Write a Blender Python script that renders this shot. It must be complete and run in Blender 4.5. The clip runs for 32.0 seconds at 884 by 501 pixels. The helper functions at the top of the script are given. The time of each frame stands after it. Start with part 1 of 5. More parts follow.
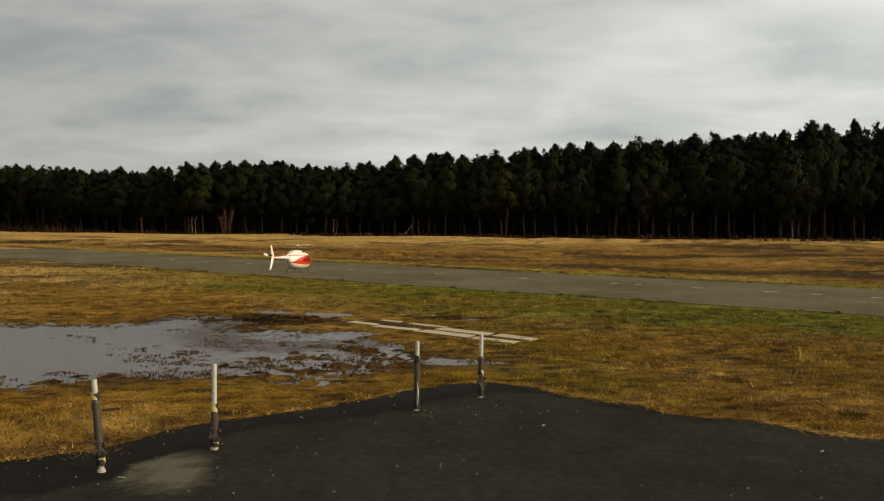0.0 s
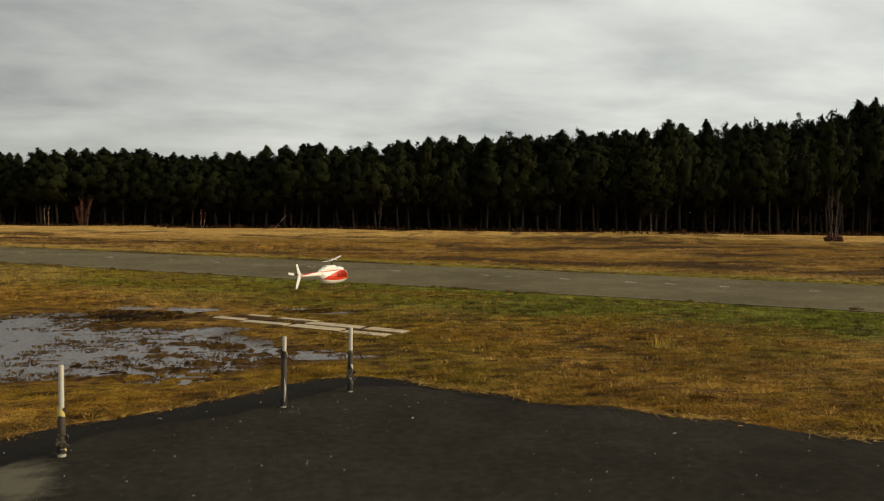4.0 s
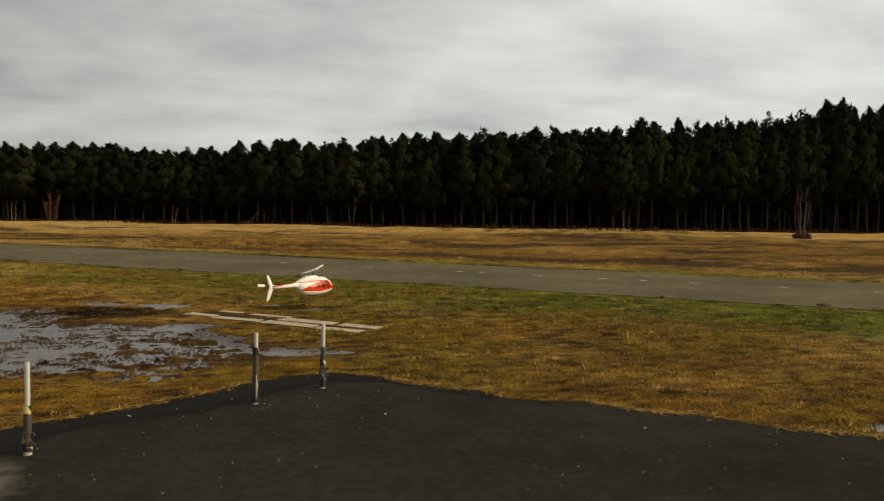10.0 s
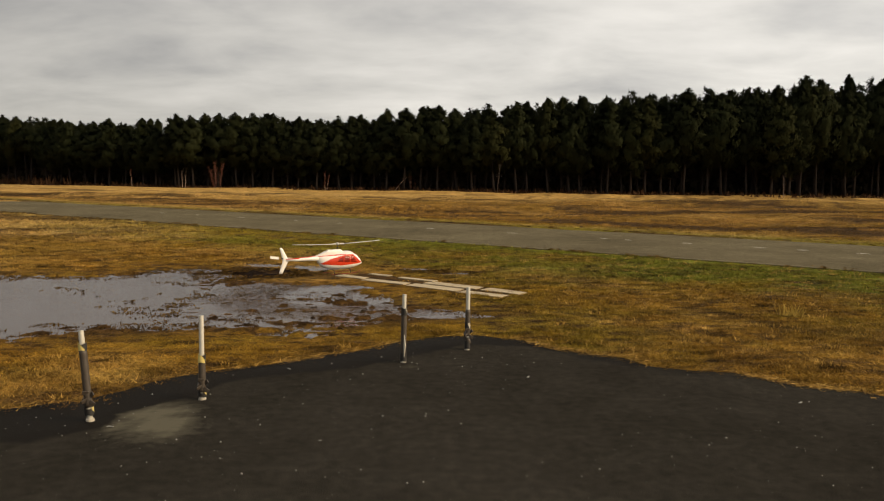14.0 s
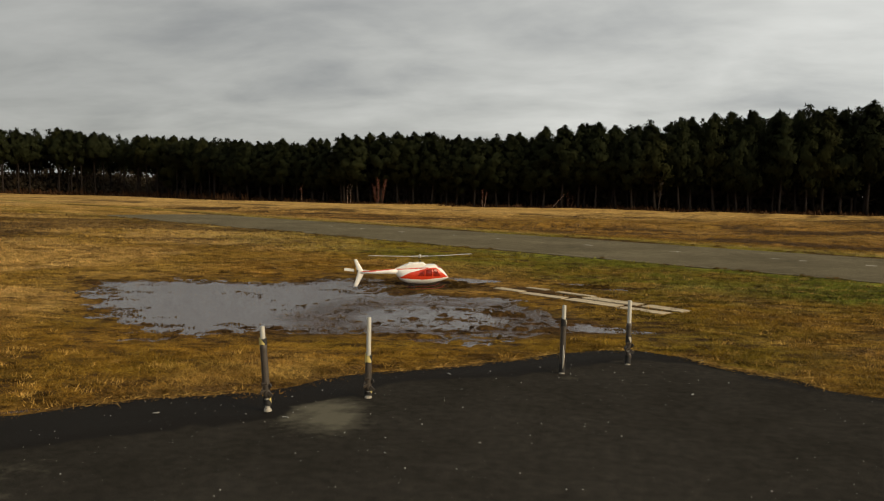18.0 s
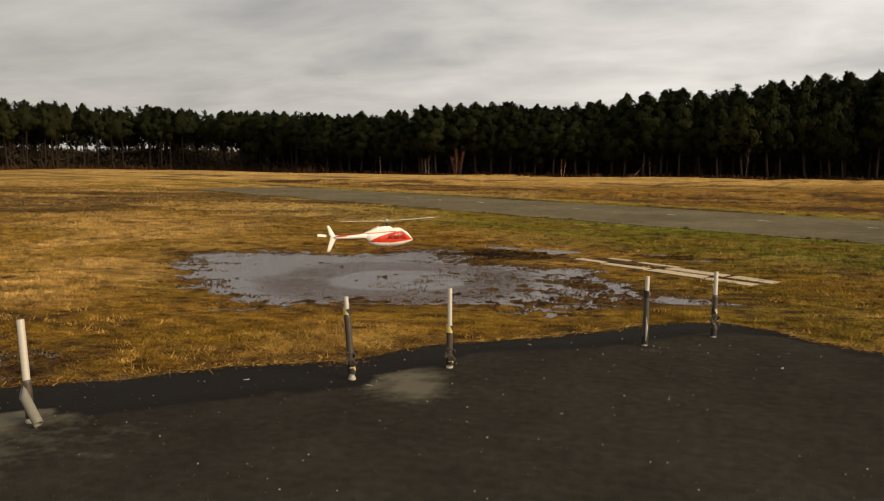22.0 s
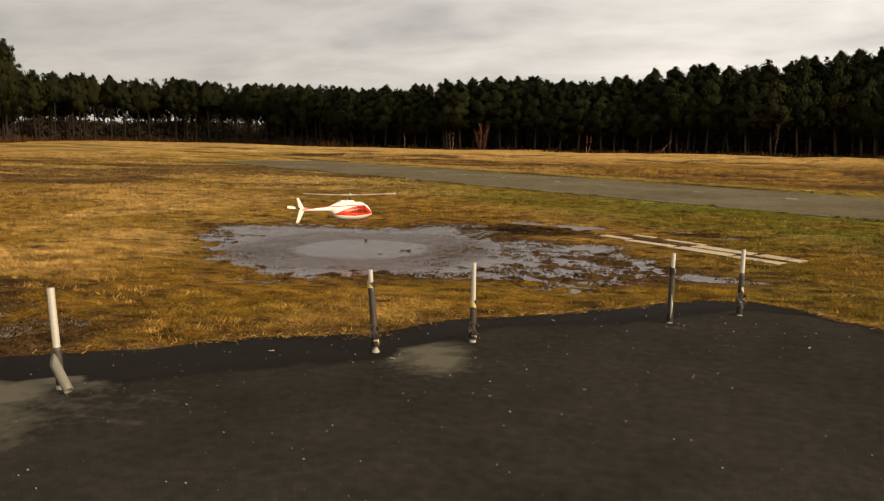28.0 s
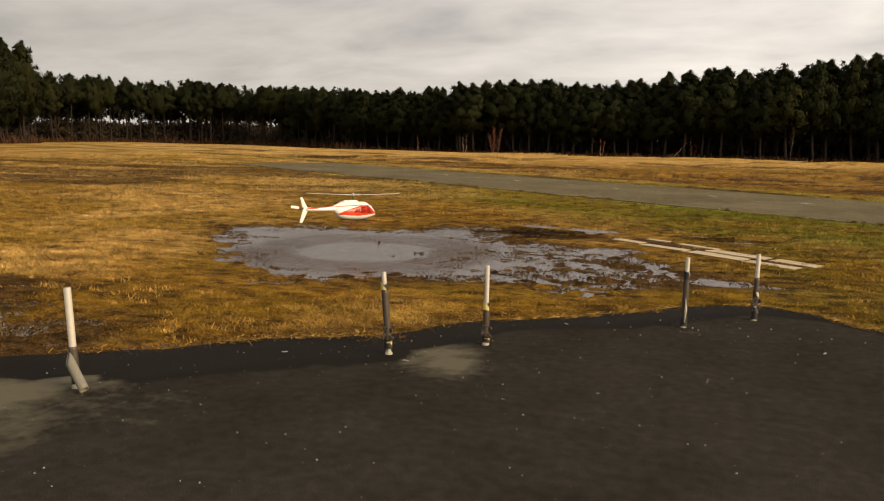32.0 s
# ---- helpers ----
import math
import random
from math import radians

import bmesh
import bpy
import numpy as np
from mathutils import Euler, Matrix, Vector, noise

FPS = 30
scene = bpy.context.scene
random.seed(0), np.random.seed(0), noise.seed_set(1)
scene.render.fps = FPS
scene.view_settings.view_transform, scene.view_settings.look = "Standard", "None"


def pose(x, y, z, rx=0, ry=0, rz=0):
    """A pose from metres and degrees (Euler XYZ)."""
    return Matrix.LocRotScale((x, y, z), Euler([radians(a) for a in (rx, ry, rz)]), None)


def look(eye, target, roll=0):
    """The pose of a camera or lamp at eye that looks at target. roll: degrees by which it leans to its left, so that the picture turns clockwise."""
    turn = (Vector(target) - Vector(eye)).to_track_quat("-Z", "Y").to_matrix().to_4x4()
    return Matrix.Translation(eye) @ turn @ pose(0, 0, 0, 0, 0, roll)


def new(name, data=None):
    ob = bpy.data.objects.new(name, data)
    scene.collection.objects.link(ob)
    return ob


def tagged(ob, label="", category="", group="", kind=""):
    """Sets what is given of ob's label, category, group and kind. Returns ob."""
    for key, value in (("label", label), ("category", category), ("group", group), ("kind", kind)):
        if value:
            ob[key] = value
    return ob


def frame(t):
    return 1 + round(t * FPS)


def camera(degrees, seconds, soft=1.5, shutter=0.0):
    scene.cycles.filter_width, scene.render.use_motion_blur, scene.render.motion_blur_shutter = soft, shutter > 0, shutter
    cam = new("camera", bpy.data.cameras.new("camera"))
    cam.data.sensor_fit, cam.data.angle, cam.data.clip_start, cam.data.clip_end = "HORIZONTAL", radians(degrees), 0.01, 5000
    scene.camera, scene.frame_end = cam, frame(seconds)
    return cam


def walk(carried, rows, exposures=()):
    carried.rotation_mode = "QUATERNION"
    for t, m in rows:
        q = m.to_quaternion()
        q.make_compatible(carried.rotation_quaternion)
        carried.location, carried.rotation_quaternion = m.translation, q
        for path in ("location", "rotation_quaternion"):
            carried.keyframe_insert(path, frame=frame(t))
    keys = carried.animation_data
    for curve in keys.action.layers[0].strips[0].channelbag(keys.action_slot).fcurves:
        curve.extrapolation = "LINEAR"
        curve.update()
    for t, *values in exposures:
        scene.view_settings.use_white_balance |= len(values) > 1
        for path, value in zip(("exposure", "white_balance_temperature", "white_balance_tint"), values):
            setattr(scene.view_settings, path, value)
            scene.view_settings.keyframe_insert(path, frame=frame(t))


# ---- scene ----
# seconds, eye, turn to the left, tilt up, lean
PATH = [
    (0, -0.010, 0.028, 1.690, 0.42, -2.05, 0.50), (0.5, 0.007, 0.058, 1.688, -0.93, -2.44, 0.37), (1, 0.022, 0.075, 1.687, -2.45, -2.36, 0.38),
    (1.5, 0.021, 0.075, 1.690, -3.77, -2.51, 0.46), (2, 0.028, 0.080, 1.689, -4.27, -2.42, 0.44), (2.5, 0.034, 0.087, 1.694, -5.48, -2.46, 0.42),
    (3, 0.032, 0.082, 1.688, -6.79, -2.45, 0.65), (3.5, 0.041, 0.090, 1.686, -7.45, -2.50, 0.55), (4, 0.039, 0.085, 1.691, -8.68, -2.50, 0.78),
    (4.5, 0.040, 0.071, 1.690, -9.07, -2.35, 0.81), (6.5, 0.047, 0.076, 1.688, -9.72, -2.34, 0.65), (7, 0.050, 0.080, 1.690, -9.95, -2.41, 0.64),
    (7.5, 0.053, 0.088, 1.689, -10.07, -2.57, 0.68), (8, 0.058, 0.079, 1.687, -10.21, -2.54, 0.59), (8.5, 0.058, 0.089, 1.692, -10.24, -2.65, 0.64),
    (9, 0.061, 0.084, 1.686, -10.33, -2.80, 0.45), (9.5, 0.052, 0.079, 1.690, -10.44, -2.70, 0.76), (10, 0.050, 0.088, 1.687, -10.55, -2.73, 0.98),
    (10.5, 0.052, 0.061, 1.690, -10.59, -2.62, 0.93), (11, 0.051, 0.051, 1.679, -9.93, -3.75, 0.94), (11.5, 0.059, 0.075, 1.675, -8.22, -4.74, 1.08),
    (12, 0.056, 0.064, 1.673, -8.06, -4.99, 1.04), (12.5, 0.053, 0.034, 1.680, -6.03, -5.13, 0.60), (13, 0.043, 0.022, 1.679, -4.13, -4.85, 0.74),
    (13.5, 0.038, 0.018, 1.678, -2.06, -4.99, 0.95), (14, 0.034, 0.015, 1.679, -0.20, -5.31, 0.80), (14.5, 0.030, 0.021, 1.671, 1.27, -5.49, 0.49),
    (15, 0.030, -0.000, 1.685, 3.52, -5.11, -0.07), (15.5, 0.009, -0.009, 1.674, 4.88, -2.97, -0.35), (17.5, -0.007, -0.057, 1.621, 10.49, -4.25, 1.27),
    (18, -0.007, -0.057, 1.611, 11.08, -4.21, 1.09), (18.5, -0.005, -0.063, 1.615, 11.09, -4.31, 0.91), (19, -0.009, -0.061, 1.615, 11.03, -4.58, 1.21),
    (19.5, -0.012, -0.063, 1.610, 11.96, -4.91, 1.25), (20, -0.010, -0.066, 1.614, 12.49, -5.05, 1.25), (20.5, -0.014, -0.064, 1.612, 12.88, -5.24, 1.19),
    (21, -0.020, -0.055, 1.609, 14.38, -5.82, 0.11), (21.5, -0.019, -0.081, 1.618, 15.82, -6.20, 0.13), (22, -0.024, -0.067, 1.614, 16.73, -6.39, 0.33),
    (22.5, -0.031, -0.071, 1.614, 17.12, -6.75, 0.56), (23, -0.035, -0.071, 1.613, 17.46, -7.26, 0.37), (23.5, -0.033, -0.064, 1.608, 18.47, -7.34, 0.33),
    (24, -0.036, -0.066, 1.611, 18.53, -7.40, 0.43), (24.5, -0.038, -0.060, 1.610, 18.79, -7.35, 0.49), (25, -0.035, -0.068, 1.609, 18.29, -7.40, 0.62),
    (25.5, -0.037, -0.064, 1.608, 18.29, -7.58, 0.76), (27.5, -0.038, -0.062, 1.604, 18.33, -8.02, 0.74), (28, -0.038, -0.060, 1.606, 18.39, -8.21, 0.79),
    (28.5, -0.041, -0.062, 1.606, 18.54, -8.18, 0.90), (29, -0.046, -0.061, 1.606, 18.65, -8.11, 0.99), (29.5, -0.040, -0.062, 1.606, 18.81, -8.16, 0.95),
    (30, -0.042, -0.063, 1.606, 18.80, -8.22, 0.96), (30.5, -0.042, -0.064, 1.602, 19.04, -8.26, 1.07), (31, -0.048, -0.066, 1.603, 19.21, -8.28, 1.19),
    (31.5, -0.045, -0.065, 1.605, 19.45, -8.06, 1.07), (32, -0.045, -0.066, 1.605, 19.30, -8.03, 1.04),
]
cam = camera(58.4, 32.0, soft=1.2)
walk(cam, [(t, pose(x, y, z, 0, 0, a) @ pose(0, 0, 0, 90 + b, 0, 0) @ pose(0, 0, 0, 0, 0, c)) for t, x, y, z, a, b, c in PATH],
     exposures=[(0, -0.08, 6750, 7), (10.5, -0.08, 6750, 8), (12.5, 0.12, 7050, 14), (15, 0.08, 7050, 14), (17.5, -0.13, 6680, 10), (19.2, -0.13, 6700, 10), (20, 0.12, 6750, 11), (21, 0.10, 6900, 13), (22, 0.15, 7080, 15), (25, 0.33, 7230, 16), (32, 0.33, 7380, 17)])

# ---------------------------------------------------------------- sky and sun
world = bpy.data.worlds.new("overcast_sky")
scene.world = world
world.use_nodes = True


def sky_nodes():
    nt = world.node_tree
    nt.nodes.clear()
    n, l = nt.nodes.new, nt.links.new
    out, bg = n("ShaderNodeOutputWorld"), n("ShaderNodeBackground")
    sky = n("ShaderNodeTexSky")
    sky.sky_type, sky.sun_disc = "NISHITA", False
    sky.sun_elevation, sky.sun_rotation = radians(23), radians(106)
    co, sep = n("ShaderNodeTexCoord"), n("ShaderNodeSeparateXYZ")
    l(co.outputs["Generated"], sep.inputs[0])
    up = n("ShaderNodeMath"); up.operation = "MAXIMUM"; up.inputs[1].default_value = 0.0
    l(sep.outputs[2], up.inputs[0])
    add = n("ShaderNodeMath"); add.operation = "ADD"; add.inputs[1].default_value = 0.2
    l(up.outputs[0], add.inputs[0])
    flat = n("ShaderNodeCombineXYZ")
    for k in (0, 1):
        d = n("ShaderNodeMath"); d.operation = "DIVIDE"
        l(sep.outputs[k], d.inputs[0]); l(add.outputs[0], d.inputs[1]); l(d.outputs[0], flat.inputs[k])
    def clouds(scale, detail, stretch):
        m = n("ShaderNodeMapping"); m.inputs["Scale"].default_value = stretch
        m.inputs["Rotation"].default_value = (0, 0, radians(20))
        t = n("ShaderNodeTexNoise"); t.inputs["Scale"].default_value = scale; t.inputs["Detail"].default_value = detail
        t.inputs["Roughness"].default_value = 0.54; t.inputs["Distortion"].default_value = 0.25
        l(flat.outputs[0], m.inputs[0]); l(m.outputs[0], t.inputs["Vector"])
        return t.outputs["Fac"]
    a, b = clouds(0.75, 6, (0.8, 1, 1)), clouds(2.3, 5, (0.7, 1, 1))
    mix = n("ShaderNodeMix"); mix.inputs[0].default_value = 0.50
    l(a, mix.inputs[2]); l(b, mix.inputs[3])
    ramp = n("ShaderNodeValToRGB")
    e = ramp.color_ramp.elements
    e[0].position, e[0].color = 0.35, (0.39, 0.405, 0.41, 1)
    e[1].position, e[1].color = 0.65, (0.74, 0.755, 0.735, 1)
    m2 = e.new(0.49); m2.color = (0.565, 0.58, 0.565, 1)
    l(mix.outputs[0], ramp.inputs[0])
    dim = n("ShaderNodeMix"); dim.data_type = "RGBA"; dim.blend_type = "MULTIPLY"; dim.inputs[0].default_value = 1.0
    dim.inputs[7].default_value = (0.06, 0.06, 0.06, 1)
    l(sky.outputs[0], dim.inputs[6])
    lay = n("ShaderNodeMix"); lay.data_type = "RGBA"; lay.inputs[0].default_value = 0.9
    l(dim.outputs[2], lay.inputs[6]); l(ramp.outputs[0], lay.inputs[7])
    toward = n("ShaderNodeVectorMath"); toward.operation = "DOT_PRODUCT"
    toward.inputs[1].default_value = (0.92, 0.20, 0.30)
    l(co.outputs["Generated"], toward.inputs[0])
    glow = n("ShaderNodeMapRange")
    for k, v in ((1, -0.5), (2, 0.9), (3, 0.68), (4, 1.46)):
        glow.inputs[k].default_value = v
    l(toward.outputs["Value"], glow.inputs[0])
    lit = n("ShaderNodeMix"); lit.data_type = "RGBA"; lit.blend_type = "MULTIPLY"; lit.inputs[0].default_value = 1.0
    l(lay.outputs[2], lit.inputs[6]); l(glow.outputs[0], lit.inputs[7])
    l(lit.outputs[2], bg.inputs[0])
    bg.inputs[1].default_value = 1.0
    l(bg.outputs[0], out.inputs[0])


sky_nodes()
sun = new("sun", bpy.data.lights.new("sun", "SUN"))
sun.data.energy, sun.data.angle, sun.data.color = 3.3, radians(36), (1.0, 0.80, 0.52)
sun.matrix_world = look((90, -26, 40), (0, 0, 0))

# ---------------------------------------------------------------- plan
TH = -0.597                      # the runway's direction
RU, RV = (math.cos(TH), math.sin(TH)), (-math.sin(TH), math.cos(TH))
NEAR, FAR, MID = 16.95, 24.0, 20.7   # its edges and middle, across
APRON = [(-30, -12), (-9.2, 1.0), (-4.9, 4.1), (-4.26, 4.37), (-3.61, 5.08), (-3.04, 5.58), (-2.55, 5.66), (-2.24, 6.22), (-1.95, 6.62), (-1.21, 7.06),
         (-0.26, 8.05), (0.4, 8.43), (0.93, 8.1), (1.97, 7.1), (3.0, 6.55), (3.73, 5.98), (4.3, 5.6), (9.0, 2.3), (24, -9), (10, -30), (-12, -30)]
POOL = [(-8.9, 12.2), (-7.4, 12.75), (-5.7, 12.7), (-4.9, 13.9), (-4.2, 14.2), (-3.65, 13.4), (-3.2, 12.7), (-2.4, 12.55), (-1.6, 12.2), (-0.75, 10.8), (0.3, 9.75), (0.35, 9.4), (-0.6, 9.0),
        (-1.83, 8.7), (-3.0, 8.2), (-4.6, 7.85), (-5.9, 8.8), (-7.0, 9.8)]
POND = [(-7.5, 4.7), (-6.4, 3.9), (-5.5, 4.1), (-4.95, 4.4), (-4.7, 4.75), (-4.85, 5.15), (-5.3, 5.55), (-6.0, 5.85), (-7.2, 6.0)]
EDGE = [(-72, 46), (-84, 68), (-92, 86), (-101, 95), (-105, 105), (-99, 114), (-79, 120), (-61, 107), (-46, 97), (-30, 92), (-8, 90), (16, 87), (42, 86), (71, 88), (110, 92)]
WOOD_SIDE = [(110, 300), (-300, 300), (-300, 46)]


def hashed(ix, iy, seed):
    v = np.sin(ix * 127.1 + iy * 311.7 + seed * 74.7) * 43758.5453
    return v - np.floor(v)


def value_noise(x, y, seed=0):
    ix, iy = np.floor(x), np.floor(y)
    fx, fy = x - ix, y - iy
    fx, fy = fx * fx * (3 - 2 * fx), fy * fy * (3 - 2 * fy)
    a, b = hashed(ix, iy, seed), hashed(ix + 1, iy, seed)
    c, d = hashed(ix, iy + 1, seed), hashed(ix + 1, iy + 1, seed)
    return (a + (b - a) * fx) * (1 - fy) + (c + (d - c) * fx) * fy


def fbm(x, y, seed=0, octaves=4):
    total, amp = 0.0 * x, 0.5
    for k in range(octaves):
        total = total + amp * value_noise(x * 2 ** k, y * 2 ** k, seed + 17 * k)
        amp *= 0.5
    return total / (1 - 0.5 ** octaves)


def inside(poly, x, y):
    """Signed distance to a closed outline, positive within."""
    d, odd = np.full(np.shape(x), 1e9), np.zeros(np.shape(x), bool)
    for (ax, ay), (bx, by) in zip(poly, poly[1:] + poly[:1]):
        ex, ey = bx - ax, by - ay
        t = np.clip(((x - ax) * ex + (y - ay) * ey) / (ex * ex + ey * ey), 0, 1)
        d = np.minimum(d, np.hypot(x - ax - t * ex, y - ay - t * ey))
        odd ^= ((ay > y) != (by > y)) & (x < ex * (y - ay) / (ey if ey else 1e-9) + ax)
    return np.where(odd, d, -d)


def ramp01(v, a, b):
    t = np.clip((v - a) / (b - a), 0, 1)
    return t * t * (3 - 2 * t)


def across(x, y):
    return x * RV[0] + y * RV[1]


def along(x, y):
    return x * RU[0] + y * RU[1]


WATER = -0.035


SIDE_POOLS = [(-3.5, 15.05, 0.4, 0.14), (-2.9, 14.85, 0.5, 0.15), (-2.25, 14.5, 0.28, 0.36), (-1.95, 14.6, 0.2, 0.2), (-4.30, 13.9, 0.5, 0.28), (-3.75, 13.2, 0.55, 0.25), (-3.4, 14.65, 0.35, 0.10),
              (-0.4, 14.6, 0.3, 0.16), (0.3, 14.0, 0.3, 0.13), (-1.45, 12.05, 0.35, 0.16), (-0.83, 10.9, 0.16, 0.16), (-0.1, 9.72, 0.35, 0.16), (0.45, 9.7, 0.3, 0.10)]
MOUNDS = [(17.5, 58.0, 3.4, 9.0), (9.5, 55.0, 2.6, 8.0), (25.5, 60.0, 3.6, 8.0), (2.0, 60.0, 3.2, 7.0), (34.0, 64.0, 4.0, 8.0)]   # old low banks before the wood
MUD_ISLE = (-3.08, 13.6, 0.80, 0.58)


def blob(b, x, y):
    return np.exp(-(((x - b[0]) / b[2]) ** 2 + ((y - b[1]) / b[3]) ** 2))


def pool_field(x, y):
    return inside(POOL, x, y) + 1.6 * (fbm(x * 0.8, y * 1.1, 9) - 0.5)


def soggy(x, y):
    """Where the turf lies level with the water and barely stands above it."""
    s = ramp01(pool_field(x, y), -1.2, -0.3) + 1.3 * blob((-2.6, 13.7, 2.0, 1.4), x, y) + 1.2 * blob((0.0, 14.2, 0.8, 0.5), x, y) + 1.2 * blob((-1.1, 11.6, 0.8, 0.9), x, y) + 1.3 * blob((-5.6, 5.1, 1.3, 0.8), x, y)
    return np.clip(s, 0, 1)


def height(x, y):
    """The ground's height: nearly flat, with tufts, a shallow hollow that holds water, and old furrows beyond the runway."""
    v, u = across(x, y), along(x, y)
    z = 0.05 * (fbm(x * 0.7, y * 0.7, 1) - 0.5) + 0.03 * (fbm(x * 3.1, y * 3.1, 5, 3) - 0.5)
    pool, sog = pool_field(x, y), soggy(x, y)
    z = z * (1 - 0.8 * sog) - 0.014 * sog
    ragged = np.maximum(ramp01(x, -4.5, -2.2), ramp01(-pool, -0.75, -0.1))
    tuft = 0.32 * ramp01(fbm(x * 1.5, y * 3.2, 31), 0.52, 0.70) + 0.5 * ramp01(fbm(x * 4.0, y * 7.5, 33, 3), 0.53, 0.64) + 1.2 * ramp01(fbm(x * 7.5, y * 12, 35, 2), 0.56, 0.68)
    z = z - 0.075 * ramp01(pool, -0.5, 0.7) + 0.037 * ragged * tuft * ramp01(pool, -0.4, 0.3) + 0.03 * ramp01(fbm(x * 3.0, y * 6.0, 36, 3), 0.58, 0.72) * ramp01(pool, -0.2, 0.4)
    z = z + 0.035 * blob(MUD_ISLE, x, y) * ramp01(pool, -1.5, 0.3) * ramp01(fbm(x * 3, y * 4, 37, 3), 0.3, 0.5)
    z = z + 0.07 * (fbm(x * 6, y * 8, 34, 3) - 0.47) * np.clip(1.4 * blob(MUD_ISLE, x, y), 0, 1)
    for b in SIDE_POOLS:
        z = z - 0.105 * blob(b, x, y) * (0.50 + 0.6 * ramp01(fbm(x * 6, y * 8, 39, 3), 0.35, 0.6))
    z = z - 0.06 * blob((4.95, 5.75, 0.35, 0.2), x, y)
    pond = inside(POND, x, y) + 0.5 * (fbm(x * 1.6, y * 1.6, 12) - 0.5)
    z = z - 0.06 * ramp01(pond, -0.2, 0.3) + 0.046 * ramp01(pond, -0.2, 0.2) * (0.35 * tuft + 0.9 * ramp01(fbm(x * 4.5, y * 7.0, 38, 3), 0.42, 0.62))
    z = z - 0.07 * np.exp(-((((x + 4.1) * 0.74 + (y - 4.85) * 0.67) / 0.45) ** 2 + (((x + 4.1) * 0.67 - (y - 4.85) * 0.74) / 0.07) ** 2))
    beyond = ramp01(v, FAR + 1, FAR + 8)
    ridge = fbm(x * 0.05, (y - 0.14 * x) * 0.32, 40) - 0.5
    z = z + beyond * (0.7 * ridge + 0.3 * (fbm(x * 0.16, y * 0.5, 44) - 0.5)) * (1 - ramp01(y, 90, 110) * 0.6)
    left = ramp01(-u, 34, 46) * ramp01(v, 8, 18)
    z = z + 0.12 * left * (fbm(x * 0.12, y * 0.4, 46) - 0.5)
    for b in MOUNDS:
        z = z + 0.24 * blob(b, x, y) * ramp01(v, FAR + 2, FAR + 8)
    # the apron and the runway are laid level in it
    pad = ramp01(inside(APRON, x, y), -0.35, 0.05)
    strip = ramp01(np.minimum(v - NEAR, FAR - v), -0.8, 0.0) * ramp01(u, -48, -43)
    flat = np.maximum(pad, strip)
    flags = ramp01(1.95 - np.abs((x + 1.58) * 0.777 - (y - 13.48) * 0.63 - 1.77), 0.0, 0.25) * ramp01(0.55 - np.abs((x + 1.58) * 0.63 + (y - 13.48) * 0.777 - 0.05), 0.0, 0.2)
    return z * (1 - flat) * (1 - 0.85 * flags) - 0.014 * strip - 0.011 * pad * (1 - strip) - 0.004 * flags


def peaty(x, y):
    """Bare black peat beside the puddle and in a few trampled spots."""
    spots = ramp01(fbm(x * 4.2, y * 5.5, 83, 3), 0.66, 0.74) * 0.7 * ramp01(across(x, y), 2.0, 6.0) * (1 - ramp01(across(x, y), NEAR - 0.5, NEAR))
    return np.clip(1.5 * blob(MUD_ISLE, x, y) * ramp01(fbm(x * 2.5, y * 4, 84), 0.25, 0.5) + spots, 0, 0.95)


def rusty(x, y):
    """Where the dead turf is rust-brown: along the apron, before the puddle, and in the hollows beyond the runway."""
    v = across(x, y)
    near = ramp01(1.2 - x, 0.0, 2.5) * (1 - ramp01(v, 11.0, 13.5)) * (0.35 + 0.65 * ramp01(fbm(x * 0.8, y * 1.4, 121), 0.35, 0.6)) * (1 - 0.6 * ramp01(-x, 6.5, 8.5))
    beyond = ramp01(v, FAR + 1.8, FAR + 3.5) * (1 - ramp01(y, 46, 60)) * (0.5 + 0.5 * ramp01(fbm(x * 0.12, y * 0.4, 123), 0.35, 0.6))
    heel = ramp01(x, 1.2, 3.0) * (1 - ramp01(v, 11.8, 13.3)) * (0.4 + 0.6 * ramp01(fbm(x * 0.9, y * 1.4, 125), 0.35, 0.6))
    return np.clip(0.42 * near + 0.65 * beyond + 0.5 * heel, 0, 1)


